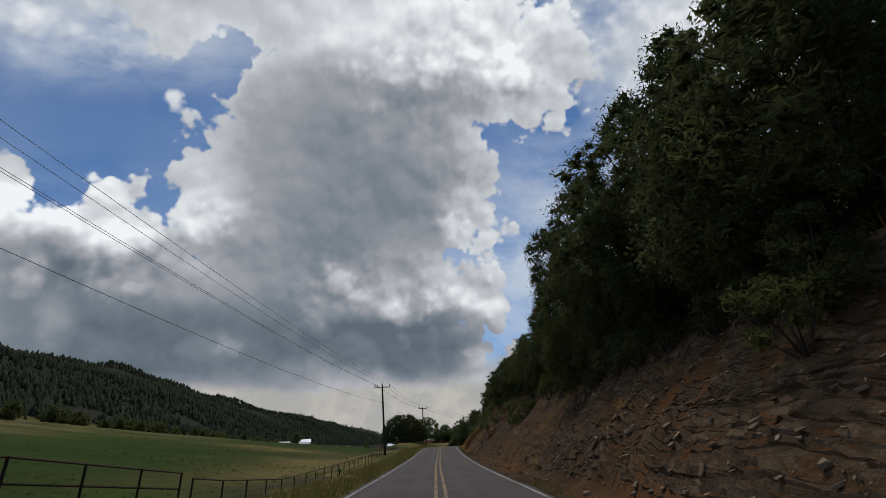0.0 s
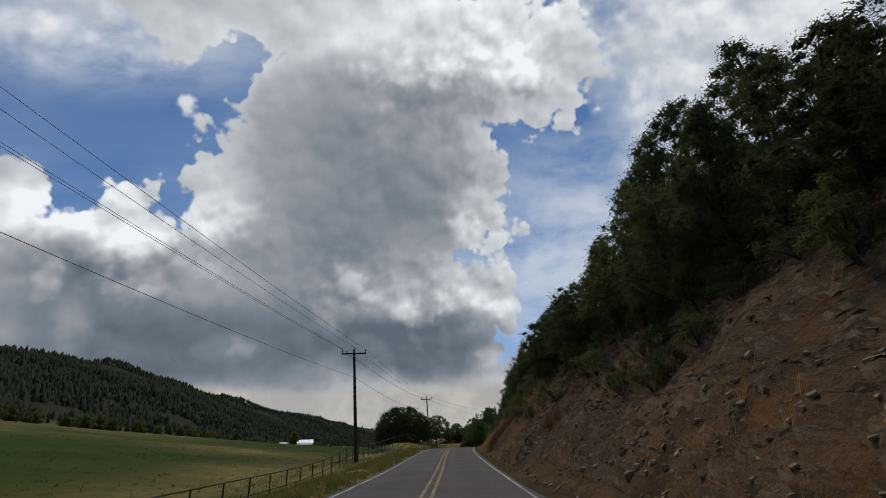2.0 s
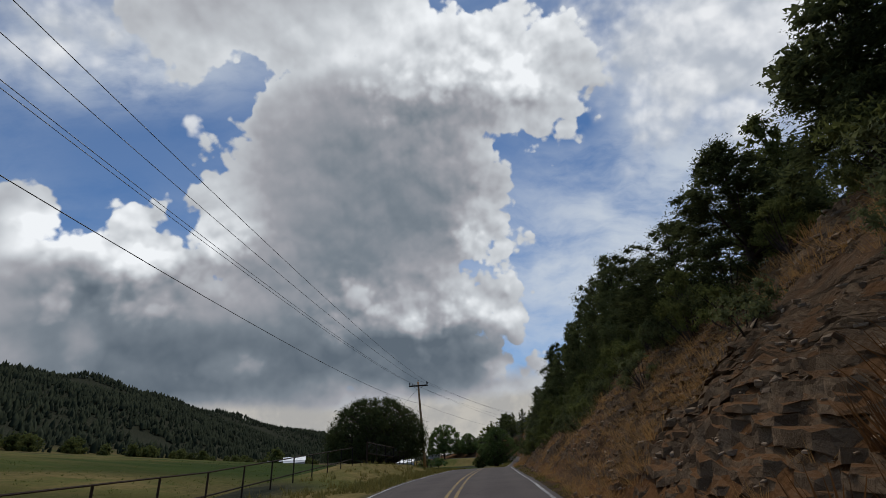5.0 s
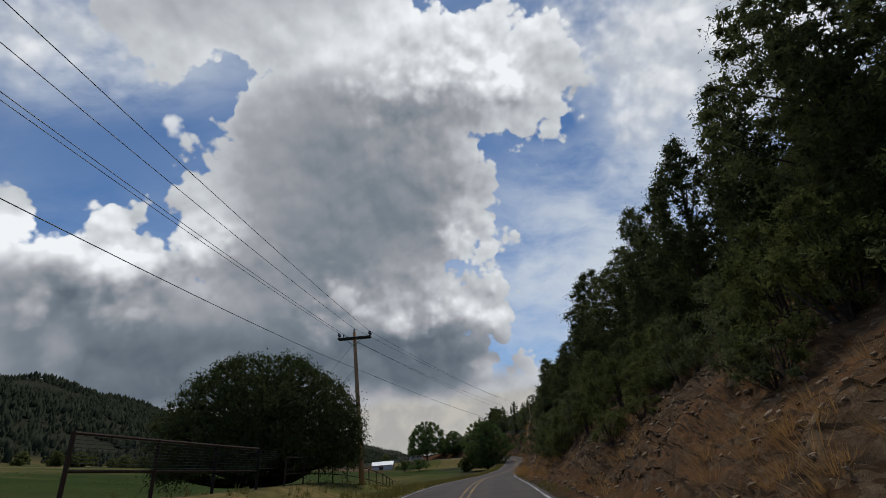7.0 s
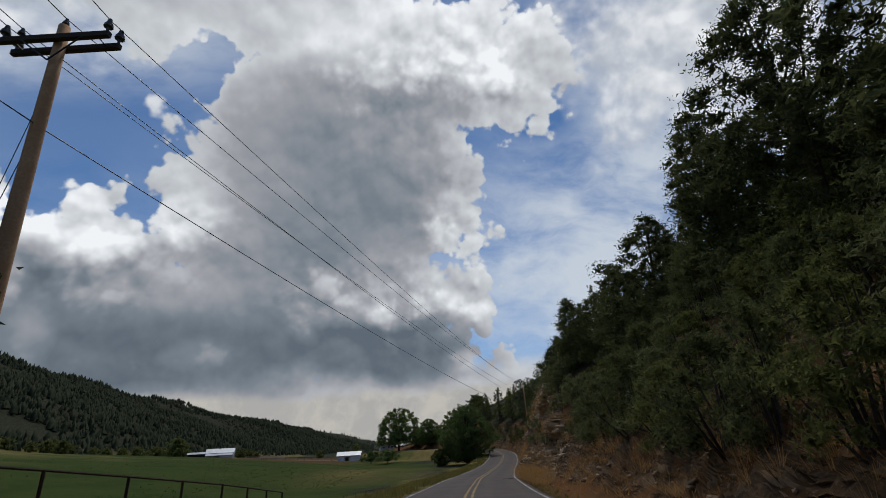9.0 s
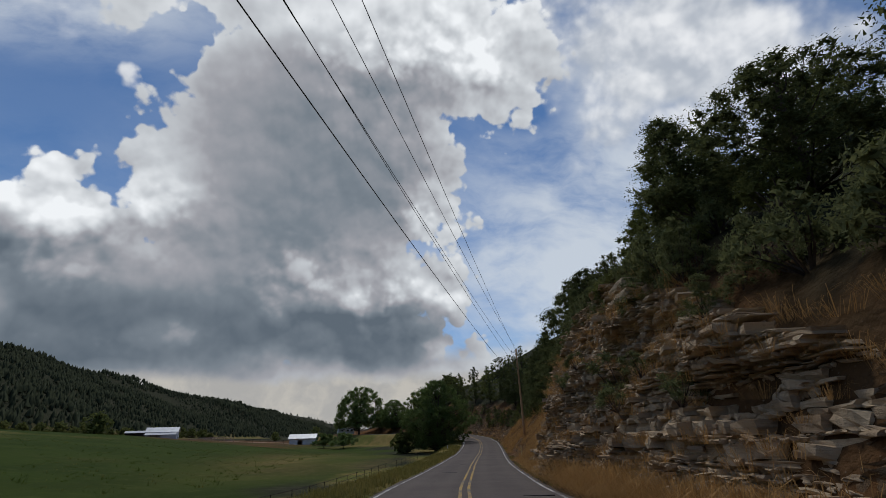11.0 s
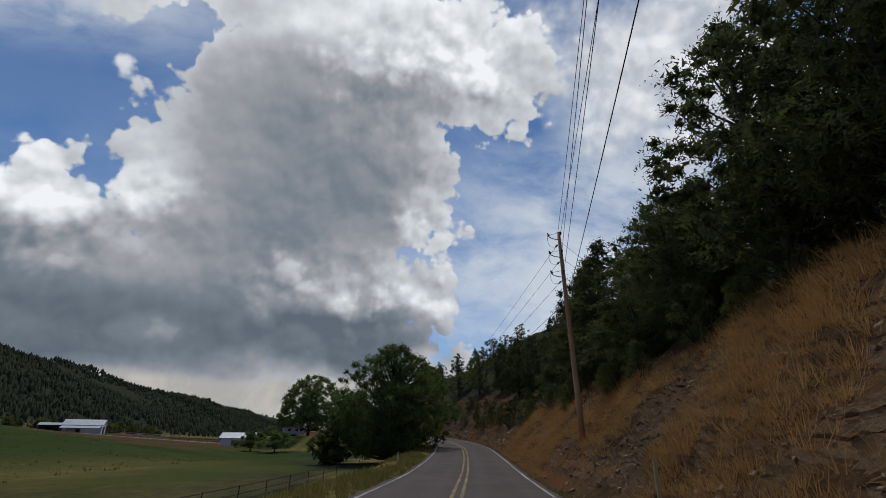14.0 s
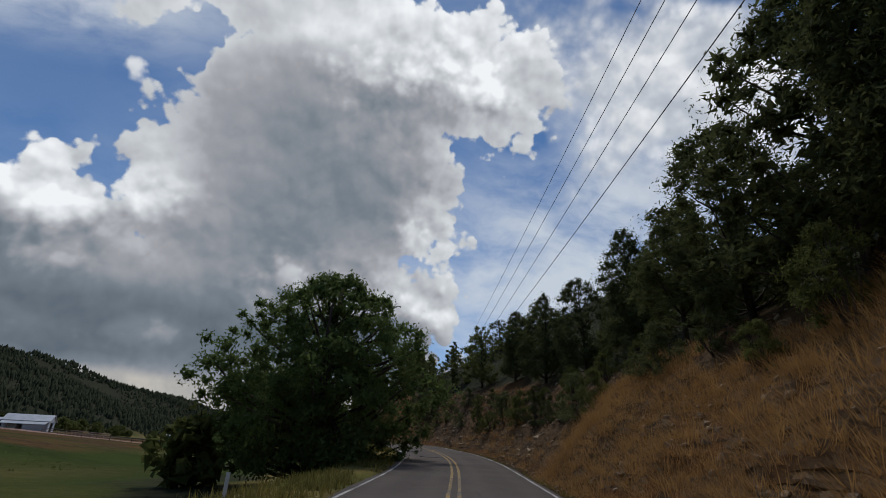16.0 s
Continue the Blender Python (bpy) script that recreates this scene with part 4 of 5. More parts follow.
# the lower edge of the growth: along the road, offset
EDGE_Y = [2, 7, 11, 30, 42, 57, 83, 106, 112, 118, 124, 130, 136, 141, 146, 151, 156, 162, 205, 212, 216, 222, 236, 250, 262, 290]
EDGE_D = [6.9, 7.0, 7.6, 8.4, 9.6, 10.0, 9.8, 9.8, 9.8, 9.4, 9.0, 7.2, 6.3, 5.9, 6.0, 5.8, 6.3, 7.0, 10.2, 9.4, 8.7, 8.2, 7.8, 6.4, 5.8, 5.8]
for lo, hi, step, ranks in ((3, 34, 2.5, 2), (36, 108, 3.4, 1), (109, 162, 2.2, 3), (203, 240, 3.3, 1), (240, 292, 3.0, 2)):
    for k in range(ranks):
        y = lo + step * 0.5 * k
        while y < hi:
            d = float(np.interp(y, EDGE_Y, EDGE_D)) + k * 1.7 + RNG.uniform(-0.3, 0.7)
            px, py = place(y, d)
            s = RNG.uniform(0.62, 1.08) * (1.12 if 109 < y < 162 else 0.92)
            i = 1 if y < 34 else int(RNG.choice(3, p=[.5, .25, .25]))
            KINDS.put(("thicket", i), lambda i=i: thicket(i), (px, py, float(ground(px, py)[0]) - 0.1), (s, s, s * RNG.uniform(0.85, 1.25)), RNG.uniform(0, 6.3), group="thicket bushes")
            y += step * RNG.uniform(0.7, 1.3)
# scrub hanging over the brow of the cliff
for k in range(54):
    y = RNG.uniform(176, 191) if k < 22 else RNG.uniform(167, 187)
    z = float(np.interp(y, [176, 184, 187, 191], [8.6, 8.2, 7.6, 4.8])) - RNG.uniform(0.0, 1.6) * (y > 183)
    if k >= 22:
        z = float(np.interp(y, [167, 172, 181, 187], [4.2, 5.2, 6.6, 6.4])) + RNG.uniform(-0.2, 1.1)
    px, py = place(y, 4.25 + z / 3.0 + RNG.uniform(0.2, 1.1))
    s = RNG.uniform(0.35, 0.78)
    KINDS.put(("thicket", 2), lambda: thicket(2), (px, py, float(road_z(y)) + z), (s, s, s), RNG.uniform(0, 6.3), group="thicket bushes", label="scrub bush hanging over the brow of the cliff")


# ---- loose stones on the bank ----
def stone_mesh(seed, flat, points=7):
    """An angular stone: the hull of a few scattered points."""
    rng = np.random.default_rng(seed)
    p = rng.normal(size=(points, 3))
    p = p / np.linalg.norm(p, axis=1)[:, None] * rng.uniform(0.42, 0.56, (points, 1)) * (1, rng.uniform(0.6, 0.9), flat)
    return hull(p)


def broken_slab(seed, flat):
    """A slab broken off a bed: flat above and below, with an angular outline and chipped edges."""
    rng = np.random.default_rng(seed)
    m = int(rng.integers(5, 8))
    a = np.sort(rng.uniform(0, 6.28, m) * 0.35 + np.arange(m) * 6.28 / m * 0.65)
    r = rng.uniform(0.36, 0.56, m)
    ring = np.stack([np.cos(a) * r, np.sin(a) * r * rng.uniform(0.6, 0.95), a * 0], 1)
    up, dn = ring * (rng.uniform(0.8, 1.0, (m, 1))), ring * (rng.uniform(0.82, 1.05, (m, 1)))
    up[:, 2], dn[:, 2] = flat * 0.5 + rng.normal(size=m) * flat * 0.06, -flat * 0.5 + rng.normal(size=m) * flat * 0.08
    mid = ring * rng.uniform(0.97, 1.1, (m, 1))
    mid[:, 2] = rng.normal(size=m) * flat * 0.2
    return hull(np.concatenate([up, mid, dn]))


def hull(p):
    bm = bmesh.new()
    for q in p:
        bm.verts.new(q)
    out = bmesh.ops.convex_hull(bm, input=bm.verts[:])
    for q in set(g for g in out["geom_interior"] + out["geom_unused"] if isinstance(g, bmesh.types.BMVert)):
        bm.verts.remove(q)
    bm.verts.index_update()
    v, fc = [x.co[:] for x in bm.verts], [tuple(x.index for x in g.verts) for g in bm.faces]
    bm.free()
    return np.array(v), fc


def lay(rows, protos):
    """Many stones as one mesh; each row: x, y, z, size, turn, tilt, kind."""
    vs, fs, n = [], [], 0
    for x, y, z, size, turn, tilt, kind in rows:
        v, f = protos[kind]
        c, s = math.cos(turn), math.sin(turn)
        ct, st = math.cos(tilt), math.sin(tilt)
        q = v * size
        # turned about its own axis, then tipped away from the hill
        q = np.stack([q[:, 0] * c - q[:, 1] * s, q[:, 0] * s + q[:, 1] * c, q[:, 2]], 1)
        q = np.stack([q[:, 0] * ct + q[:, 2] * st + x, q[:, 1] + y, -q[:, 0] * st + q[:, 2] * ct + z], 1)
        vs.append(q)
        fs += [tuple(i + n for i in t) for t in f]
        n += len(v)
    return np.concatenate(vs), fs


def bank_spots(rng, ylo, yhi, num, lo, hi, power=1.0):
    y = rng.uniform(ylo, yhi, num)
    foot, run = np.interp(y, BANK_Y, BANK_D), np.interp(y, BANK_Y, BANK_H) / np.interp(y, BANK_Y, BANK_G)
    return y, foot + run * (lo + (hi - lo) * rng.uniform(0, 1, num) ** power)


SCREE = [stone_mesh(s, f) for s, f in ((1, .45), (2, .6), (3, .35), (4, .8))] + [broken_slab(20 + s, f) for s, f in ((1, .22), (2, .3), (3, .16), (4, .35), (5, .2), (6, .28))]
srng = np.random.default_rng(77)
yy, dd = bank_spots(srng, 2, 285, 22000, -0.1, 1.15, 1.1)
clump = fractal(yy, dd * 2, 4.0, 3, 90)
dens = np.interp(yy, [0, 40, 58, 66, 76, 100, 112, 126, 136, 160, 164, 188, 192, 205, 240, 285], [1, 1, 1, 1, .9, .8, 1.6, 1.6, .8, .5, .2, .3, .8, .35, .45, .7])
ok = srng.uniform(0, 1, len(yy)) < dens * np.clip(clump * 2.2 + 0.75, 0.15, 1)
yy, dd = yy[ok], dd[ok]
px, py = place(yy, dd)
pz = ground(px, py)
slope = np.arctan(np.interp(yy, BANK_Y, BANK_G))
rows = []
for x, y, z, sl in zip(px, py, pz, slope):
    size = 0.045 + 0.26 * srng.uniform() ** 3.4
    rows.append((x, y, z + 0.07 + size * 0.06, size, srng.uniform(0, 6.3), -sl * srng.uniform(0.1, 1.0) + srng.normal() * 0.2, int(srng.choice(10, p=[.07, .07, .07, .05, .14, .12, .14, .10, .13, .11]))))
v, f = lay(rows, SCREE)
tagged(new("scree", mesh_object("scree", v, f, RUBBLE)), "small angular tan limestone fragments strewn over the bank", "stones", kind="stuff")

# the larger blocks, each for itself
blocks = [mesh_object("boulder", *broken_slab(60 + i, fl), RUBBLE) for i, fl in enumerate((.3, .45, .25, .55, .38, .2, .5, .33))]
for lo, hi, num in ((4, 30, 24), (30, 60, 24), (60, 104, 30), (106, 132, 40), (140, 160, 10), (190, 240, 20), (240, 275, 20)):
    yy, dd = bank_spots(srng, lo, hi, num, 0.05, 0.95)
    for y, d in zip(yy, dd):
        s = 0.13 + 0.26 * srng.uniform() ** 3
        x, yb = place(y, d)
        ob = new("boulder", blocks[int(srng.integers(0, 8))])
        ob.location = (x, yb, float(ground(x, yb)[0]) + 0.05 + s * 0.06)
        ob.rotation_mode = "XYZ"
        ob.rotation_euler = (srng.normal() * 0.2, -0.45 * srng.uniform(0.1, 1.4), 0)
        ob.rotation_euler.rotate(Euler((0, 0, srng.normal() * 0.5)))
        ob.scale = (s, s * srng.uniform(0.8, 1.3), s * srng.uniform(0.8, 1.2))
        tagged(ob, "rough tan limestone block lying on the bank", "rock", "blocks on the bank")


# ---- the layered cliff ----
def cliff_top(y):
    return np.interp(y, [161, 163, 166, 170, 174, 178, 182, 187, 189, 190.5, 192.5, 195], [0.8, 2.5, 3.9, 5.6, 7.2, 8.3, 8.6, 7.9, 6.4, 5.2, 3.6, 1.0])


def cliff_face(y, z):
    """How far right of the centre line the rock face stands at height z."""
    return np.interp(y, [161, 165, 172, 186, 190, 195], [4.9, 4.35, 4.2, 4.25, 4.35, 4.9]) + np.maximum(z, 0) / np.interp(y, [161, 166, 178, 187, 192], [2.2, 2.8, 3.2, 3.2, 2.2])


def bed_wave(y):
    """How the beds rise and dip along the cut."""
    return fractal(y, np.asarray(y) * 0, 9.0, 3, 15) * 0.5 + (np.asarray(y) - 178) * 0.018


def build_cliff():
    root = thing("cliff", "layered tan limestone road cut with broken ledges", "cliff", kind="structure")
    rng = np.random.default_rng(909)
    # the mass of the rock behind the beds
    ys = np.arange(160.5, 195.6, 0.25)
    tops = cliff_top(ys)
    rowsv = []
    for z in np.arange(-0.5, 9.4, 0.25):
        over = z > tops
        zz = np.minimum(z, tops)
        d = cliff_face(ys, zz) + hollow(ys, zz) + 0.22 + np.where(over, np.minimum(z - tops, 0.6) * 1.6, 0) + rng.normal(size=len(ys)) * 0.04
        x, yb = place(ys, d)
        rowsv.append(np.stack([x, yb, road_z(ys) + np.where(over, tops - np.minimum(z - tops, 0.6) * 0.7, z)], 1))
    v = np.stack(rowsv)
    n, k = v.shape[:2]
    i = (np.arange(n - 1)[:, None] * k + np.arange(k - 1)).ravel()
    part("rock_face", mesh_object("rock_face", v.reshape(-1, 3), np.stack([i, i + 1, i + k + 1, i + k], 1), ROCK), ROCK, root)
    # the beds: each a course of broken blocks that stand in or out
    cols, tiers = 4, 3
    quads = [(r * cols + c, r * cols + c + 1, (r + 1) * cols + c + 1, (r + 1) * cols + c) for r in range(tiers - 1) for c in range(cols - 1)]
    ring = [0, 1, 2, 3, 7, 11, 10, 9, 8, 4]
    quads += [(ring[j], cols * tiers + j, cols * tiers + (j + 1) % 10, ring[(j + 1) % 10]) for j in range(10)]
    vs, fs, count, z, layer = [], [], 0, -0.6, 0
    while z < 9.0:
        thick = float(rng.choice([0.03, 0.05, 0.075, 0.11, 0.16, 0.25], p=[.18, .26, .27, .18, .08, .03]))
        shelf = rng.normal() * 0.075
        y = 160.8 + rng.uniform(0, 0.4)
        while y < 195.2:
            long = float(np.clip(rng.gamma(2.0, 0.09 + 0.95 * thick), 0.07, 1.5))
            mid = y + long / 2
            zc = z + float(bed_wave(mid)) + thick / 2
            y += long
            if zc > cliff_top(mid) + 0.05 or zc < -0.5 or rng.uniform() < 0.07:
                continue
            rough = 0.03 + 0.24 * min(thick, 0.25)
            d = float(cliff_face(mid, zc) + hollow(mid, zc)) + shelf + rng.normal() * rough
            skew, dip = rng.normal() * 0.10, rng.normal() * 0.02
            u, w = np.meshgrid(np.linspace(-1, 1, cols), np.linspace(-1, 1, tiers))
            u, w = u.ravel(), w.ravel()
            edge = np.maximum(np.abs(u), np.abs(w)) > 0.95
            corner = (np.abs(u) > 0.95) & (np.abs(w) > 0.95)
            ss = mid + u * long * 0.49 + rng.normal(size=12) * min(0.03, long * 0.07)
            zz = zc + w * thick * 0.48 + u * dip + rng.normal(size=12) * thick * 0.10
            dd = d + u * skew * long + edge * rng.uniform(0.0, 0.02, 12) + corner * rng.uniform(0.0, 0.06, 12) + rng.normal(size=12) * 0.016
            ss, zz, dd = np.concatenate([ss, ss[ring]]), np.concatenate([zz, zz[ring]]), np.concatenate([dd, dd[ring] + 0.55])
            vs.append(np.stack([ss, dd, zz], 1))
            fs += [tuple(a + count for a in q) for q in quads]
            count += 22
        z += thick
        layer += 1
    v = np.concatenate(vs)
    x, yb = place(v[:, 0], v[:, 1])
    part("rock_bed", mesh_object("rock_bed", np.stack([x, yb, road_z(v[:, 0]) + v[:, 2]], 1), fs, ROCK), ROCK, root, "thin broken limestone beds")
    # loose and jutting pieces of the beds
    shared = [mesh_object("ledge_stone", *broken_slab(500 + j, fl), ROCK) for j, fl in enumerate((.16, .22, .3, .2, .26, .36, .14, .24))]
    for _ in range(280):
        y = rng.uniform(163, 193.5)
        z = rng.uniform(0.0, float(cliff_top(y)))
        s = 0.16 + 0.45 * rng.uniform() ** 2
        gone = hollow(y, z)
        x, yb = place(y, float(cliff_face(y, z) + gone) + s * 0.2)
        tx, ty = np.interp(y, LY, TX), np.interp(y, LY, TY)
        ob = new("ledge_stone", shared[int(rng.integers(0, 8))])
        ob.parent = root
        ob.matrix_basis = Matrix.Translation((x, yb, float(road_z(y)) + z)) @ Euler((rng.normal() * 0.08, rng.normal() * 0.1 - 0.05, math.atan2(ty, tx) + rng.normal() * 0.5)).to_matrix().to_4x4() @ Matrix.Diagonal((s * rng.uniform(0.9, 1.7), s, s, 1))


build_cliff()


def build_bank(ylo, yhi, seed, label):
    """The weathered cut: thin broken beds stepping up the slope, soil lying between."""
    rng = np.random.default_rng(seed)
    ys = np.arange(ylo, yhi, 0.22 if ylo < 180 else 0.25)
    foot, g = np.interp(ys, BANK_Y, BANK_D), np.interp(ys, BANK_Y, BANK_G)
    run = np.interp(ys, BANK_Y, BANK_H) / g * 1.12
    ds, s = [], -0.02
    while s < 1.0:
        ds.append(s)
        s += float(rng.choice([0.007, 0.011, 0.017, 0.026], p=[.3, .35, .25, .1]))
    rowsv = []
    for j, s in enumerate(ds):
        nxt = ds[j + 1] if j + 1 < len(ds) else s + 0.01
        step = (nxt - s) * 7
        cuts = np.cumsum(rng.gamma(2.0, 0.10 + 1.0 * step, 2600)) + ylo - 1
        block = np.searchsorted(cuts, ys)
        out = rng.normal(size=2700)[block] * (0.05 + 0.30 * step) + rng.normal(size=len(ys)) * 0.04
        d0 = foot + run * s
        x, y = place(ys, d0)
        x1, y1 = place(ys, foot + run * nxt)
        z0, z1 = ground(x, y), ground(x1, y1)
        rocky = np.clip(fractal(ys, d0 * 1.6, 6.0, 4, seed) * 3.2 + 0.30, 0.10, 1) * np.interp(ys, [0, 30, 44, 100, 108, 160, 196, 300], [0.45, 0.5, 0.9, 0.9, 0.5, 0.5, 0.25, 0.4])
        xa, ya = place(ys, d0 + out * rocky)
        xb, yb = place(ys, d0 + out * rocky + 0.05)
        fade = min((1.0 - s) * 6, 1.0, (s + 0.02) * 12)
        lift = 0.05 * fade - 0.20 * (1 - fade)
        rowsv.append(np.stack([xa, ya, z0 + lift + rng.normal(size=len(ys)) * 0.025], 1))
        rowsv.append(np.stack([xb, yb, z0 + (z1 - z0) * rocky * 1.1 + lift + out * 0.25 + rng.normal(size=len(ys)) * 0.028], 1))
    v = np.stack(rowsv)
    n, k = v.shape[:2]
    i = (np.arange(n - 1)[:, None] * k + np.arange(k - 1)).ravel()
    tagged(new("cut_bank", mesh_object("cut_bank", v.reshape(-1, 3), np.stack([i, i + 1, i + k + 1, i + k], 1), BANKROCK)), label, "bank", kind="structure")


build_bank(1.5, 104, 51, "orange-brown cut bank of broken shaly rock and soil")
build_bank(103.5, 163, 52, "reddish cut bank of crumbling limestone beds")
build_bank(194, 286, 53, "ochre slope of soil and thin limestone ledges")


def outcrop(label, spots, bed):
    """Broken bedding planes standing out of the bank, as one mesh."""
    raw = [broken_slab(700 + i, fl) for i, fl in enumerate((.2, .3, .16, .36, .24, .42, .28, .18))]
    vs, fs, n = [], [], 0
    for ylo, yhi, lo, hi, num, size in spots:
        ys, ds = bank_spots(srng, ylo, yhi, num, lo, hi)
        for y, d in zip(ys, ds):
            if fractal(y, d * 2, 4.0, 2, 51) < -0.10:
                continue
            x, yb = place(y, d)
            tx, ty = np.interp(y, LY, TX), np.interp(y, LY, TY)
            k = size * srng.uniform(0.4, 1.5)
            m = Matrix.Translation((x + ty * 0.1 * k, yb - tx * 0.1 * k, float(ground(x, yb)[0]) + 0.07)) @ Euler((bed + srng.normal() * 0.12, -0.15 + srng.normal() * 0.15, srng.normal() * 0.3)).to_matrix().to_4x4() @ Euler((0, 0, srng.uniform(0, 6.3))).to_matrix().to_4x4() @ Matrix.Diagonal((k * srng.uniform(0.9, 1.7), k, k, 1))
            mm, (v, f) = np.array(m), raw[int(srng.integers(0, 8))]
            q = np.array(v) @ mm[:3, :3].T + mm[:3, 3]
            vs.append(q)
            fs += [tuple(i + n for i in t) for t in f]
            n += len(q)
    return tagged(new("outcrop", mesh_object("outcrop", np.concatenate(vs), fs, RUBBLE)), label, "rock", kind="stuff")


outcrop("tilted brown rock slabs standing out of the bank", [(4, 32, 0.05, 1.0, 240, 0.20), (33, 56, 0.1, 1.1, 620, 0.20)], -0.35)
outcrop("thin shaly limestone ledges in the upper bank", [(54, 80, 0.2, 1.1, 950, 0.21), (82, 104, 0.1, 1.0, 620, 0.21), (106, 132, 0.05, 1.1, 220, 0.20), (132, 162, 0.05, 0.9, 260, 0.26), (190, 222, 0.1, 1.1, 200, 0.22), (225, 250, 0.1, 1.0, 300, 0.28), (250, 290, 0.0, 1.0, 420, 0.42)], 0.1)


# ---- grass ----
def grass_stuff(name, label, pts, blades, height, spread, mat, rng, lean=0.45, width=0.018, bend=True):
    """Tufts of thin blades; pts: x, y, z, scale."""
    pts = np.asarray(pts, float)
    n = len(pts) * blades
    base = np.repeat(pts, blades, 0)
    a = rng.uniform(0, 2 * math.pi, n)
    out = np.stack([np.cos(a), np.sin(a), a * 0], 1)
    s = base[:, 3:4] * rng.uniform(0.35, 1.15, (n, 1))
    root = base[:, :3] + out * rng.uniform(0, 1, (n, 1)) * spread * base[:, 3:4] * 0.4
    k = rng.uniform(0.1, 1.0, (n, 1)) * lean
    tip = root + s * height * (out * k * 1.15 + np.array([0, 0, 1.0]) * (1 - 0.45 * k))
    side = np.stack([-np.sin(a), np.cos(a), a * 0], 1) * width * (0.6 + s)
    i = np.arange(n)[:, None]
    if bend:
        mid = root + s * height * (out * k * 0.40 + np.array([0, 0, 0.62]))
        tip[:, 2:] -= s * height * k * 0.25
        v = np.stack([root - side, root + side, mid + side * 0.7, mid - side * 0.7, tip], 1).reshape(-1, 3)
        f = (i * 5 + np.array([0, 1, 2, 3])).tolist() + (i * 5 + np.array([3, 2, 4])).tolist()
    else:
        v = np.stack([root - side, root + side, tip], 1).reshape(-1, 3)
        f = i * 3 + np.array([0, 1, 2])
    return tagged(new(name, mesh_object(name, v, f, mat)), label, "grass", kind="stuff")


def bank_points(num, ylo, yhi, lo, hi, seed, cut=0.0, scale=(0.6, 1.3)):
    rng = np.random.default_rng(seed)
    y = rng.uniform(ylo, yhi, num)
    foot, run = np.interp(y, BANK_Y, BANK_D), np.interp(y, BANK_Y, BANK_H) / np.interp(y, BANK_Y, BANK_G)
    d = foot + run * rng.uniform(lo, hi, num)
    ok = fractal(y, d * 1.6, 5.0, 3, seed) > cut
    y, d = y[ok], d[ok]
    x, yy = place(y, d)
    return np.column_stack([x, yy, ground(x, yy) - 0.03, rng.uniform(*scale, len(x))])


straw = np.concatenate([bank_points(900, 0, 60, 0.0, 1.0, 1, 0.10), bank_points(1100, 60, 108, 0.0, 0.9, 2, 0.0), bank_points(900, 106, 162, 0.0, 0.9, 3, 0.02),
                        bank_points(3600, 203, 243, -0.05, 0.95, 4, -0.06), bank_points(900, 240, 285, 0.0, 1.0, 5, -0.02), bank_points(160, 88, 104, -0.1, 0.5, 6, -0.3), bank_points(560, 192, 204, -0.12, 0.7, 7, -0.25), bank_points(900, 198, 224, 0.1, 1.1, 8, 0.06)])
grass_stuff("bank_grass", "golden dry bunchgrass growing on the bank", straw, 46, 0.46, 1.0, STRAW, np.random.default_rng(5), 1.1, 0.0045, False)
ledge = []
for _ in range(330):
    y, z = RNG.uniform(163, 193), RNG.uniform(0.1, 6.5)
    if z < cliff_top(y):
        x, yb = place(y, cliff_face(y, z) + hollow(y, z) - 0.14)
        ledge.append((x, yb, float(road_z(y)) + z, RNG.uniform(0.5, 1.2) * (1.5 if RNG.uniform() < 0.12 else 1)))
for _ in range(420):
    y = RNG.uniform(160, 200)
    x, yb = place(y, RNG.uniform(3.6, 4.7) + (max(y - 188, 0) * 0.15) * RNG.uniform())
    ledge.append((x, yb, float(ground(x, yb)[0]), RNG.uniform(0.7, 1.9)))
for _ in range(130):
    y = RNG.uniform(162, 180)
    x, yb = place(y, RNG.uniform(3.9, 4.6))
    ledge.append((x, yb, float(ground(x, yb)[0]) + RNG.uniform(0, 0.5), RNG.uniform(1.3, 2.3)))
for _ in range(90):
    y = RNG.uniform(162, 191)
    x, yb = place(y, cliff_face(y, cliff_top(y)) + RNG.uniform(0, 0.8))
    ledge.append((x, yb, float(ground(x, yb)[0]), RNG.uniform(0.7, 1.5)))
grass_stuff("ledge_grass", "long drooping straw-coloured grass on the cliff ledges", ledge, 66, 0.42, 1.1, STRAW, np.random.default_rng(6), 1.35, 0.0024)
rng = np.random.default_rng(8)
y = rng.uniform(0, 275, 10000)
d = -(3.15 + rng.gamma(2.0, 0.9, 10000))
x, yy = place(y, d)
ok = (d > -9) & (fractal(x, yy, 3.0, 3, 12) > -0.22)
verge = np.column_stack([x, yy, ground(x, yy) - 0.02, rng.uniform(0.5, 1.2, len(x))])[ok]
grass_stuff("verge_grass", "yellow-green roadside grass on the sloping verge", verge, 12, 0.34, 0.5, GRASS, rng, 0.6, 0.013, False)
y = rng.uniform(0, 275, 2600)
x, yy = place(y, 3.25 + rng.gamma(1.5, 0.28, 2600))
shoulder = np.column_stack([x, yy, ground(x, yy) - 0.02, rng.uniform(0.3, 0.8, len(x))])[fractal(yy, x, 8.0, 2, 71) > np.where(yy > 160, -0.2, 0.08)]
grass_stuff("shoulder_grass", "short dry grass along the gravel shoulder", shoulder, 10, 0.24, 0.4, GRASS, rng, 0.6, 0.011, False)
weeds = bank_points(520, 57, 82, 0.0, 0.5, 31, 0.05, (0.7, 1.4))
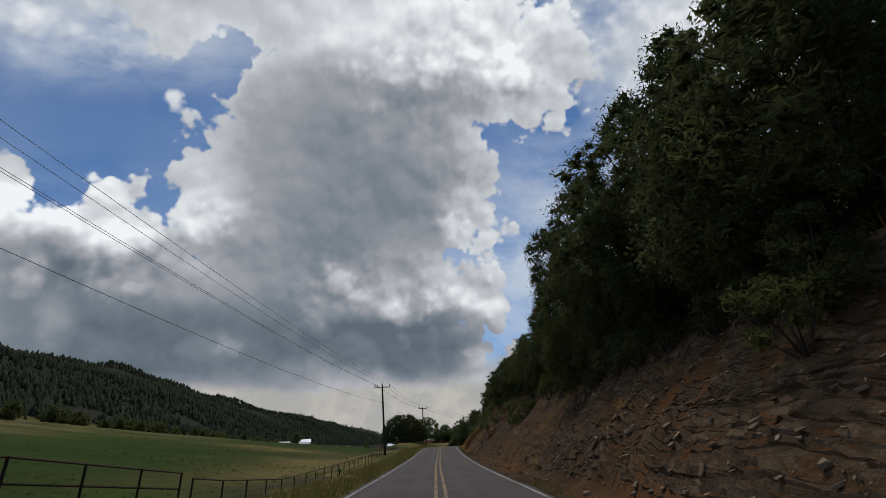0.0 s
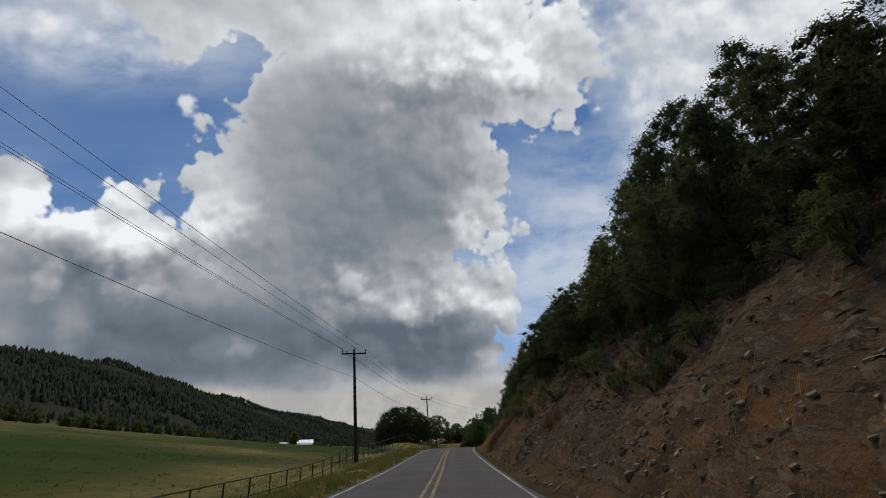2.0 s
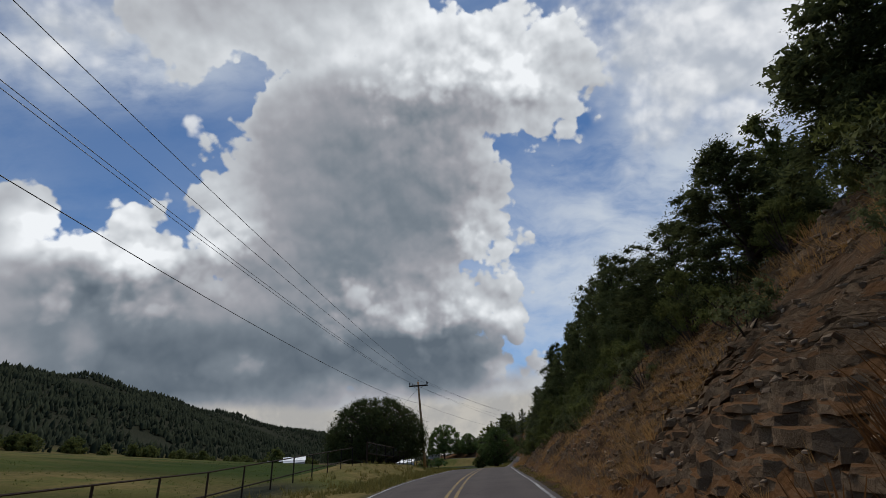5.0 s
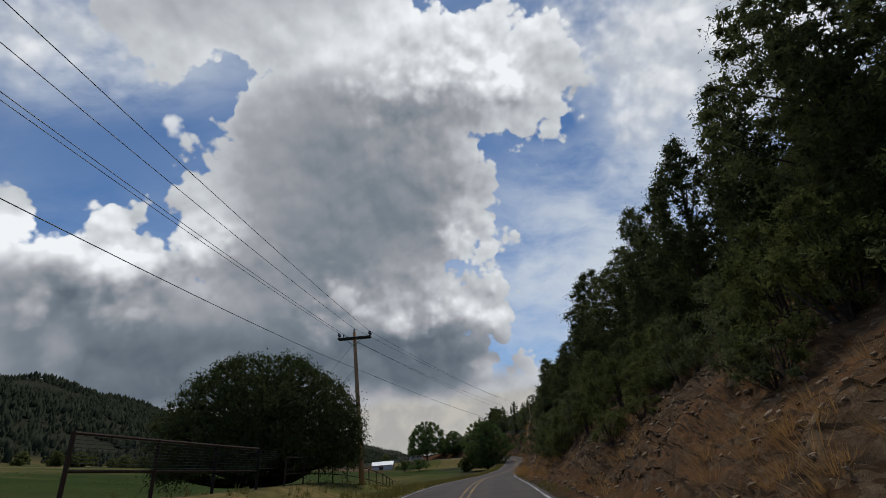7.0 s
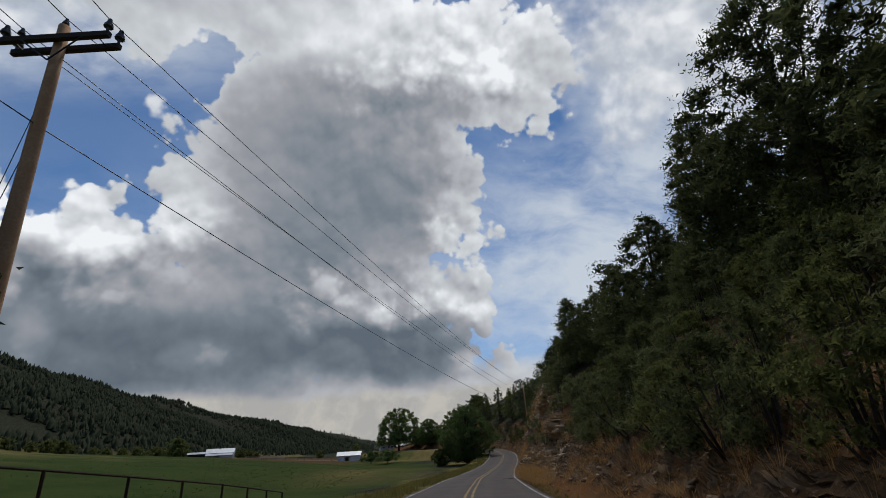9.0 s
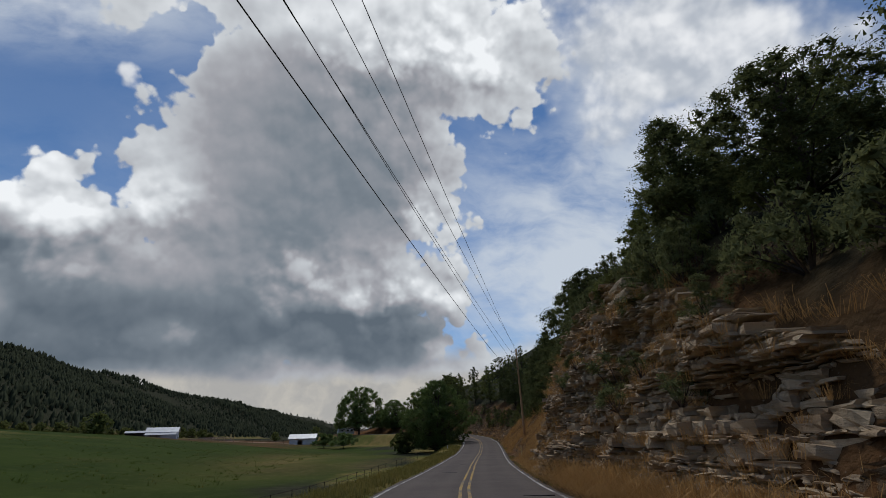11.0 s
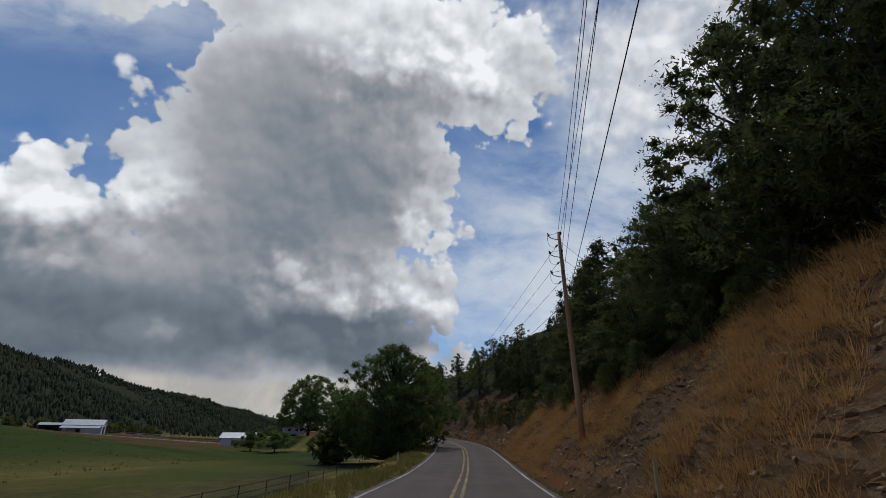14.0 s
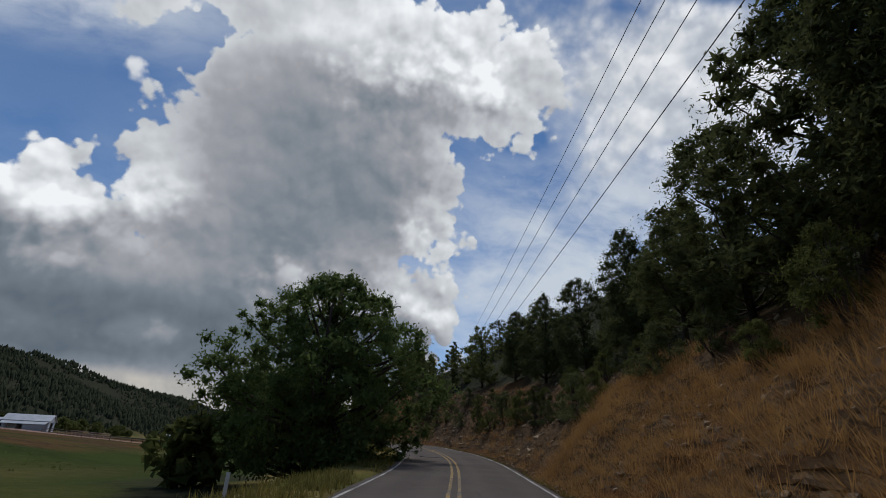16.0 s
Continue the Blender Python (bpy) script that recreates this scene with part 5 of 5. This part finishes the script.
grass_stuff("rust_weeds", "rust-brown dead weeds at the foot of the bank", weeds, 30, 0.6, 0.9, WEED, rng, 0.7, 0.012, False)

# ---- tussocks in the meadow ----
rng = np.random.default_rng(19)
x, yy = rng.uniform(-90, -11, 30000), rng.uniform(5, 330, 30000)
dm = nearest(x, yy)[0]
ok = (dm < -11) & (rng.uniform(0, 1, len(x)) < np.clip(14 / -dm, 0, 1)) & (fractal(x, yy, 7.0, 3, 33) > -0.1) & (yy < 284 + 0.79 * (-x - 26))
pts = np.column_stack([x, yy, ground(x, yy) - 0.02, rng.uniform(0.5, 1.3, len(x))])[ok]
half = rng.uniform(0, 1, len(pts)) < 0.7
grass_stuff("meadow_grass", "green tussocks of pasture grass", pts[half], 7, 0.26, 0.9, PASTURE, rng, 0.8, 0.02, False)
grass_stuff("meadow_straw", "pale seeding grass stalks in the pasture", pts[~half], 6, 0.30, 0.9, GRASS, rng, 0.8, 0.014, False)

# ---- the wooded ridge across the meadow ----
def build_ridge_forest():
    rng = np.random.default_rng(77)
    n = 30000
    x = -152 - 215 * rng.uniform(0, 1, n) ** 0.9
    y = 30 + 1500 * rng.uniform(0, 1, n) ** 1.35
    extra = 3500
    a, r = rng.uniform(0, 6.28, extra), rng.uniform(0, 1, extra) ** 0.5
    x = np.concatenate([x, -440 + np.cos(a) * r * 560])
    y = np.concatenate([y, 1750 + np.sin(a) * r * 800])
    keep = fractal(x, y, 60.0, 2, 15) > -0.42
    x, y = x[keep], y[keep]
    z = ground(x, y)
    h = (1.8 + 4.4 * rng.uniform(0, 1, len(x)) ** 1.5) * np.where(y > 900, 1.25, 1.0)
    r = h * rng.uniform(0.26, 0.46, len(x))
    # each tree a ragged, rounded cone: a skirt, a shoulder and a tip
    m, sides = len(x), 3
    a = rng.uniform(0, 6.28, (m, 1)) + np.arange(sides) * 2 * math.pi / sides
    tiers = []
    for lift, wide in ((0.06, 1.0), (0.48, 0.66)):
        q = r[:, None] * wide * rng.uniform(0.6, 1.3, (m, sides))
        tiers.append(np.stack([x[:, None] + np.cos(a) * q, y[:, None] + np.sin(a) * q, (z + h * lift)[:, None] + rng.uniform(-.1, .1, (m, sides)) * h[:, None]], 2))
    tip = np.stack([x + rng.normal(size=m) * 0.3, y + rng.normal(size=m) * 0.3, z + h], 1)[:, None]
    v = np.concatenate([*tiers, tip], 1).reshape(-1, 3)
    j = np.arange(sides)
    base = np.arange(m)[:, None, None] * 7
    wall = (base + np.stack([j, (j + 1) % sides, sides + (j + 1) % sides, sides + j], 1)).reshape(-1, 4).tolist()
    cap = (base + np.stack([sides + j, sides + (j + 1) % sides, j * 0 + 6], 1)).reshape(-1, 3).tolist()
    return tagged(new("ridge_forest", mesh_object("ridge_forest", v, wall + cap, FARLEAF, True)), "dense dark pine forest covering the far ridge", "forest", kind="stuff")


build_ridge_forest()


# ---- trees in the valley ----
def spread_tree(i):
    r = (("valley_tree", "wide dark domed juniper beside the pipe fence", "dome", 7.9, 6.4, 401, 84000, 0.062, SHADEJUN, 0.20, 620, 0.62),
         ("valley_tree", "huge leafy green walnut tree at the road bend", "round", 13.2, 6.6, 402, 62000, 0.095, LUSH, 0.06, 420, 0.5),
         ("valley_tree", "airy round pecan tree in the meadow", "dome", 12.0, 6.0, 403, 15000, 0.16, LUSH, 0.16, 240, 0.3),
         ("valley_tree", "small flat-topped orchard tree in the meadow", "dome", 4.0, 3.2, 404, 4000, 0.17, LUSH, 0.36, 30, 0.16),
         ("valley_tree", "dark leafy oak at the forest edge", "round", 7.0, 4.0, 405, 1000, 0.60, OAK, 0.05, 34, 0.2))[i]
    return make_tree(*r[:2], r[2], r[3], r[4], r[5], r[6], r[7], r[8], r[9], r[2], r[10], r[11], stems=3 if i in (0, 1) else 1)


VALLEY = [(0, -10.6, 136.3, 1.5, 0.87, 1.06), (1, 10.6, 250, -1.3, 0.93, 0.98), (2, -11, 340, -1.0, 1.5, 1.4), (3, -18.7, 310, -2.2, 1.0, 1.0), (3, -12.5, 305, -2.0, 1.05, 1.05),
          (4, 4.6, 249, -0.6, 0.6, 0.62), (1, 2, 330, 0, 0.9, 0.75), (4, 12, 320, 2, 1.2, 1.1), (4, -3, 345, 1.5, 1.1, 1.0), (4, 22, 335, 4, 1.2, 1.1)]
for i, x, y, z, s, sz in VALLEY:
    zz = float(ground(x, y)[0]) - 0.1
    KINDS.put(("valley", i), lambda i=i: spread_tree(i), (x, y, zz), (s, s, sz), RNG.uniform(0, 6.3))
for k in range(70):
    x, y = -148 + RNG.uniform(-6, 10), 60 + k * 7.5 + RNG.uniform(-3, 3)
    s = RNG.uniform(0.6, 1.1)
    KINDS.put(("valley", 4), lambda: spread_tree(4), (x, y, float(ground(x, y)[0]) - 0.2), (s, s, s), RNG.uniform(0, 6.3), group="trees at the forest edge")
for x, y, s in ((-96, 330, 1.1), (-118, 300, 0.7), (-70, 465, 0.8), (-45, 455, 0.9), (-20, 420, 1.0), (10, 400, 1.1), (35, 420, 1.4)):
    KINDS.put(("valley", 4), lambda: spread_tree(4), (x, y, float(ground(x, y)[0]) - 0.2), (s, s, s), RNG.uniform(0, 6.3))


# ---- barns and the yard across the meadow ----
def gable_barn(name, label, at, turn, length, width, wall, ridge, wall_mat, lean_to=True):
    root = thing(name, label, "barn", at)
    root.rotation_euler = (0, 0, turn)
    hl, hw = length / 2, width / 2
    s = Shape()
    s.box((-hl, -hw, 0), (-hl + 0.2, hw, wall)), s.box((hl - 0.2, -hw, 0), (hl, -1.6, wall)), s.box((hl - 0.2, 1.6, 0), (hl, hw, wall)), s.box((hl - 0.2, -1.6, wall - 0.5), (hl, 1.6, wall))
    s.box((-hl + 0.2, hw - 0.2, 0), (hl - 0.2, hw, wall))
    s.box((-hl + 0.2, -hw, 0), (-hl * 0.35, -hw + 0.2, wall)), s.box((hl * 0.05, -hw, 0), (hl - 0.2, -hw + 0.2, wall)), s.box((-hl * 0.35, -hw, wall - 0.6), (hl * 0.05, -hw + 0.2, wall))
    for x in (-hl, hl - 0.2):
        s.add([(x, -hw, wall), (x, hw, wall), (x, 0, ridge), (x + 0.2, -hw, wall), (x + 0.2, hw, wall), (x + 0.2, 0, ridge)], [(0, 2, 1), (3, 4, 5), (0, 1, 4, 3), (1, 2, 5, 4), (2, 0, 3, 5)])
    part("wall", s, wall_mat, root)
    for side in (-1, 1):
        r = Shape()
        r.add([(-hl - .5, side * (hw + .5), wall - 0.12), (hl + .5, side * (hw + .5), wall - 0.12), (hl + .5, 0, ridge + 0.1), (-hl - .5, 0, ridge + 0.1),
               (-hl - .5, side * (hw + .5), wall + 0.02), (hl + .5, side * (hw + .5), wall + 0.02), (hl + .5, 0, ridge + 0.24), (-hl - .5, 0, ridge + 0.24)],
              [(0, 1, 2, 3), (4, 7, 6, 5), (0, 4, 5, 1), (1, 5, 6, 2), (2, 6, 7, 3), (3, 7, 4, 0)])
        part("roof", r, TIN, root, "pale sheet-metal roof slope")
    # the floor's near-black colour carries the shade inside the barn
    f = Shape()
    f.box((-hl + .3, -hw + .3, 0), (hl - .3, hw - .3, 0.06))
    part("floor", f, DARKIN, root)
    if lean_to:
        r = Shape()
        r.add([(-hl, -hw - 4, wall * 0.62), (hl, -hw - 4, wall * 0.62), (hl, -hw - .5, wall * 0.9), (-hl, -hw - .5, wall * 0.9),
               (-hl, -hw - 4, wall * 0.62 + .12), (hl, -hw - 4, wall * 0.62 + .12), (hl, -hw - .5, wall * 0.9 + .12), (-hl, -hw - .5, wall * 0.9 + .12)],
              [(0, 1, 2, 3), (4, 7, 6, 5), (0, 4, 5, 1), (1, 5, 6, 2), (2, 6, 7, 3), (3, 7, 4, 0)])
        part("roof", r, TIN, root, "sheet-metal lean-to roof")
        for x in np.linspace(-hl + .2, hl - .2, 6):
            p = Shape()
            p.box((x - .1, -hw - 3.8, 0), (x + .1, -hw - 3.6, wall * 0.63))
            part("post", p, BARNWALL, root)
        w = Shape()
        w.box((hl * .05, -hw - 3.9, 0), (hl, -hw - 3.75, wall * .58))
        part("wall", w, BARNSIDE, root)
    return root


def on_ground(x, y, dz=0.0):
    return (x, y, float(ground(x, y)[0]) + dz)


gable_barn("barn", "long pale barn with a white metal roof and lean-to", on_ground(-121, 434, -0.3), 0.28, 14.5, 8, 3.6, 5.8, WHITEWALL)
shed = gable_barn("shed", "small dark open shed with a metal roof beside the barn", on_ground(-136, 437, -0.2), 0.28, 9, 5, 2.8, 3.6, DARKWOOD, False)
gable_barn("barn", "small white shed with a metal roof in the yard", on_ground(-33.5, 356, -0.1), 0.05, 9.5, 6, 2.3, 3.7, WHITEWALL, False)


def trailer(at, turn):
    root = thing("trailer", "white camper trailer parked by the trees", "trailer", at)
    root.rotation_euler = (0, 0, turn)
    s = Shape()
    s.box((-3, -1.1, .5), (3, 1.1, 2.7)), s.box((3, -.08, .5), (4.2, .08, .62))
    part("body", s, WHITEWALL, root)
    for x in (-.4, .5):
        for sd in (-1.12, 1.0):
            w = Shape()
            w.tube([(x, sd, .35), (x, sd + .14, .35)], .35, 12)
            part("wheel", w, DARKIN, root)
    for x in (-2, .2, 1.6):
        w = Shape()
        w.box((x, -1.13, 1.5), (x + .8, -1.1, 2.1))
        part("window", w, DARKIN, root)
    return root


trailer(on_ground(-17, 352), 0.4)

# the dirt track through the yard
ys = np.linspace(0, 1, 40)
tx = -150 + 165 * ys
ty = 415 - 42 * ys + 6 * np.sin(ys * 6)
v = []
for a, b in zip(tx, ty):
    for o in (-7.0, 0, 6.0):
        v.append((a, b + o, float(ground(a, b + o)[0]) + 0.06))
f = [(i * 3 + j, i * 3 + j + 3, i * 3 + j + 4, i * 3 + j + 1) for i in range(39) for j in range(2)]
tagged(new("dirt_track", mesh_object("dirt_track", v, f, TRACK)), "pale dirt farm track between meadow and barns", "track", kind="structure")


# ---- pipe fence along the verge ----
def fence_run(name, label, pts, tall, rails, gap, mat, radius=0.03, skip=0):
    root = thing(name, label, "fence")
    pts = np.array(pts, float)
    seg = np.concatenate([[0], np.cumsum(np.linalg.norm(np.diff(pts[:, :2], axis=0), axis=1))])
    at = np.arange(0, seg[-1] + 0.01, gap)
    px, py = np.interp(at, seg, pts[:, 0]), np.interp(at, seg, pts[:, 1])
    pz = ground(px, py)
    for x, y, z in zip(px, py, pz):
        s = Shape()
        s.tube([(x, y, z - 0.3), (x + RNG.normal() * .015, y + RNG.normal() * .015, z + tall)], radius * 1.25, 7)
        part("post", s, mat, root)
    for frac in rails:
        s = Shape()
        s.tube(np.column_stack([px, py, pz + tall * frac]), radius, 6)
        part("rail", s, mat, root)
    return root


def offset_line(ys, ds):
    return [(*place(y, d),) for y, d in zip(ys, ds)]


fence_run("pipe_fence", "brown pipe-rail pasture fence with three rails", offset_line([6, 12, 19.5], [-9.3, -9.4, -9.4]), 1.42, (0.99, 0.62, 0.25), 2.6, RUST)
fence_run("pipe_fence", "low rusty pipe-rail fence along the verge", offset_line(np.arange(19.6, 117, 6), np.full(17, -9.2)), 1.25, (0.99, 0.35), 2.8, RUST)
fence_run("gate_fence", "tall dark wire-panel corral fence", offset_line([116.5, 120, 124, 129], [-8.7, -8.7, -8.6, -8.4]), 1.55, (0.99, 0.45), 3.2, RUST, 0.045)
fence_run("pipe_fence", "low pipe-rail fence running down from the juniper", offset_line([129, 136, 143, 150, 158], [-8.6, -8.8, -8.4, -8.6, -9.5]), 1.25, (0.99, 0.4), 2.6, RUST)
fence_run("post_fence", "low wire fence with short dark posts", offset_line([170, 190, 205, 220, 232], [-10, -10, -10.2, -10, -9.6]), 0.9, (0.95, 0.6, 0.3), 3.0, DARKWOOD, 0.016)
fence_run("corral_fence", "weathered rail corral fence in the yard", [(-60, 372), (-40, 366), (-18, 360), (-4, 352)], 1.3, (0.95, 0.55), 3.5, DARKWOOD, 0.05)
fence_run("corral_fence", "old pink-brown panel corral by the track", [(-92, 395), (-75, 390), (-73, 400), (-90, 406)], 1.7, (0.98, 0.66, 0.33), 3.0, BARNWALL, 0.07)


def wire_panel():
    """Close horizontal wires of the corral panels."""
    root = thing("wire_panel", "dark horizontal wire strands of the corral fence", "fence")
    ys = np.arange(116.5, 129.1, 1.45)
    x, y = place(ys, np.full(len(ys), -8.65))
    z = ground(x, y)
    for k in np.linspace(0.5, 0.95, 9):
        s = Shape()
        s.tube(np.column_stack([x + 0.03, y, z + 1.55 * k]), 0.007, 4)
        part("wire", s, WIRE, root)


wire_panel()


# ---- power line ----
def insulator(root, at, up=(0, 0, 1), size=1.0):
    s, u = Shape(), np.array(up, float)
    p = np.array(at, float)
    s.tube([p, p + u * 0.10 * size, p + u * 0.11 * size, p + u * 0.17 * size, p + u * 0.18 * size, p + u * 0.27 * size],
           np.array([.02, .02, .07, .06, .045, .03]) * size, 8)
    part("insulator", s, PORCELAIN, root, "grey porcelain insulator")


def crossarm_pole(base, top, arm_z, half, pole_mat, arm_turn, double=False):
    root = thing("utility_pole", "brown wooden power pole with a doubled dark crossarm" if double else "wooden power pole with one crossarm and insulators", "pole", group="power poles")
    b, t = np.array(base, float), np.array(top, float)
    s = Shape()
    n = np.linspace(0, 1, 7)[:, None]
    s.tube(b - (t - b) * 0.04 + (t - b) * 1.04 * n, np.linspace(0.19, 0.115, 7), 12)
    part("shaft", s, pole_mat, root, smooth=True)
    mid = b + (t - b) * ((arm_z - b[2]) / (t[2] - b[2]))
    ux = np.array([math.cos(arm_turn), math.sin(arm_turn), 0])
    uy = np.array([-ux[1], ux[0], 0])
    arm = Shape()
    m = Matrix.Translation(Vector(mid - uy * 0.17)) @ Euler((0, 0, arm_turn)).to_matrix().to_4x4()
    arm.box((-half, -0.055, -0.065), (half, 0.055, 0.065), m)
    part("crossarm", arm, DARKWOOD, root)
    for sgn in (-1, 1):
        br = Shape()
        br.tube([mid - uy * 0.22 + ux * sgn * half * 0.55 - np.array([0, 0, 0.06]), mid - uy * 0.16 - np.array([0, 0, 0.62])], 0.018, 5)
        part("brace", br, WIRE, root)
    if double:
        arm = Shape()
        arm.box((-half, 0.285, -0.065), (half, 0.395, 0.065), m)
        part("crossarm", arm, DARKWOOD, root)
        for o in (-half + 0.06, half - 0.06):
            insulator(root, mid + uy * 0.17 + ux * o + np.array([0, 0, 0.065]), size=1.5)
            bolt = Shape()
            bolt.tube([mid - uy * 0.24 + ux * o * 0.8, mid + uy * 0.24 + ux * o * 0.8], 0.015, 6)
            part("bolt", bolt, WIRE, root)
    ends = []
    for o in (-half + 0.08, half - 0.08):
        p = mid - uy * 0.17 + ux * o + np.array([0, 0, 0.065])
        insulator(root, p, size=1.4)
        ends.append(p + np.array([0, 0, 0.36]))
    p = mid - uy * 0.17 + ux * (-half + 0.45) + np.array([0, 0, 0.065])
    insulator(root, p)
    ends.insert(1, p + np.array([0, 0, 0.25]))
    insulator(root, t + np.array([0, 0, -0.02]))
    ends.append(t + np.array([0, 0, 0.24]))
    return root, ends, b + (t - b) * 0.74


def wire(a, b, sag, radius=0.011, label="thin sagging overhead power wire"):
    a, b = np.array(a, float), np.array(b, float)
    t = np.linspace(0, 1, 25)[:, None]
    p = a + (b - a) * t
    p[:, 2] -= sag * 4 * (t * (1 - t))[:, 0]
    s = Shape()
    s.tube(p, radius, 5)
    return tagged(new("overhead_wire", s.mesh("overhead_wire", WIRE)), label, "wire", "overhead wires")


_, e0, c0 = crossarm_pole((-14.4, 0.5, -0.5), (-14.4, 0.5, 10.9), 10.4, 1.25, DARKWOOD, 0.06)
_, e1, c1 = crossarm_pole((-8.95, 78.6, 0.0), (-9.55, 78.6, 10.6), 10.15, 1.25, DARKWOOD, 0.06)
_, e2, c2 = crossarm_pole((-5.0, 139.7, 0.9), (-5.55, 139.6, 11.35), 10.85, 1.22, POLEWOOD, -0.05, True)
for a, b in zip(e0, e1):
    wire(a, b, 0.7)
for a, b in zip(e1, e2):
    wire(a, b, 0.7)
for z0, end in ((10.6, (-17.5, 150.0, 1.4)), (8.6, (-15.5, 148.0, 1.4))):
    wire((-5.5, 139.7, z0), end, 0.05, 0.010, "taut steel guy wire of the pole")
wire(c0, c1, 0.9, 0.013, "thicker low communication cable")
wire(c1, c2, 0.9, 0.013, "thicker low communication cable")


def plain_pole(x, y, top):
    z = float(ground(x, y)[0])
    root = thing("utility_pole", "distant wooden power pole with a short crossarm", "pole", group="power poles")
    s = Shape()
    s.tube([(x, y, z - .3), (x, y, top)], [0.17, 0.12], 8)
    part("shaft", s, DARKWOOD, root)
    s = Shape()
    s.box((x - 1.1, y - .06, top - .6), (x + 1.1, y + .06, top - .46))
    part("crossarm", s, DARKWOOD, root)
    return [np.array([x + o, y, top - .4]) for o in (-1, 0, 1)]


far = plain_pole(29.5, 330, 17.6)
plain_pole(24.2, 300, 11.0)


def strain_set(root, p, to):
    """A link, a ribbed strain insulator and the point where the wire leaves it."""
    u = (to - p) / np.linalg.norm(to - p)
    link = Shape()
    link.tube([p + u * 0.08, p + u * 0.36], 0.013, 5)
    part("link", link, WIRE, root)
    s = Shape()
    s.tube([p + u * t for t in (0.34, 0.38, 0.44, 0.48, 0.54, 0.58, 0.64, 0.68, 0.74)], [.02, .05, .03, .055, .03, .055, .03, .05, .02], 8)
    part("strain_insulator", s, PORCELAIN, root, "dark ribbed strain insulator")
    return p + u * 0.74


def angle_pole(behind, ahead):
    root = thing("utility_pole", "bare tan wooden pole with side insulators and guy wires", "pole", group="power poles")
    b, t = np.array([19.1, 217.0, 0.9]), np.array([18.95, 217.2, 11.65])
    s = Shape()
    n = np.linspace(0, 1, 8)[:, None]
    s.tube(b + (t - b) * n, np.linspace(0.15, 0.092, 8), 14)
    part("shaft", s, POLEWOOD, root, smooth=True)
    near_ends, far_ends = [], []
    for z, rear, fore in zip((11.15, 10.1, 8.95), behind, ahead):
        p = np.array([18.95, 217.15, z])
        arm = Shape()
        arm.tube([p, p + np.array([-0.42, -0.05, 0.03]), p + np.array([-0.56, -0.05, 0.10])], 0.022, 6)
        part("bracket", arm, WIRE, root)
        insulator(root, p + np.array([-0.58, -0.05, 0.06]), (-0.35, 0, 0.94), 1.1)
        e0, e1 = strain_set(root, p + np.array([0, -0.1, 0.12]), rear), strain_set(root, p + np.array([0, 0.1, -0.12]), fore)
        near_ends.append(e0), far_ends.append(e1)
        top = p + np.array([-0.66, -0.05, 0.34])
        u = np.linspace(0, 1, 10)[:, None]
        for end, sag in ((e0, 0.25), (e1, 0.55)):
            j = Shape()
            mid = (top + end) / 2 + np.array([-0.40, 0.0, -sag])
            j.tube((1 - u) ** 2 * top + 2 * u * (1 - u) * mid + u * u * end, 0.010, 4)
            part("jumper", j, WIRE, root)
    return near_ends, far_ends


near_ends, far_ends = angle_pole((e2[2], e2[0], e2[1]), far)
wire(e2[3], (18.95, 217.2, 11.8), 0.8)
for a, b in zip((e2[2], e2[0], e2[1]), near_ends):
    wire(a, b, 0.8)
for a, b in zip(far_ends, far):
    wire(a, b, 1.2)
wire(c2, (19.0, 217.0, 7.6), 1.0, 0.013, "thicker low communication cable")
wire((19.0, 217.2, 7.6), far[1] - np.array([0, 0, 2]), 1.4, 0.013, "thicker low communication cable")

# guy wires from the angle pole to the bank, with pale guards
for k, (zt, end) in enumerate(((11.0, (27.6, 220.3, 8.2)), (10.0, (27.0, 219.6, 7.0)), (8.9, (26.0, 219.0, 6.2)))):
    a, b = np.array([19.0, 217.1, zt]), np.array(end, float)
    b[2] = float(ground(b[0], b[1])[0])
    root = thing("guy_wire", "steel guy wire with a pale yellow guard", "wire", group="guy wires")
    s = Shape()
    s.tube([a, b], 0.009, 5)
    part("strand", s, WIRE, root)
    if k < 2:
        s = Shape()
        s.tube([a + (b - a) * 0.74, a + (b - a) * 0.97], 0.035, 6)
        part("guard", s, GUARD, root, "pale yellow plastic guard")


# ---- roadside markers ----
def marker(y, d, tall, mat, label):
    x, yy = place(y, d)
    z = float(ground(x, yy)[0])
    root = thing("marker_post", label, "post")
    s = Shape()
    s.box((x - .04, yy - .02, z - .2), (x + .04, yy + .02, z + tall))
    part("stake", s, mat, root)


marker(205.3, 4.4, 1.15, GUARD, "slim weathered roadside marker stake in dry grass")
marker(231, -5.0, 0.6, WHITEWALL, "short white roadside marker stake in the verge")
marker(38, -7.2, 0.9, DARKWOOD, "short dark wooden stake on the verge")
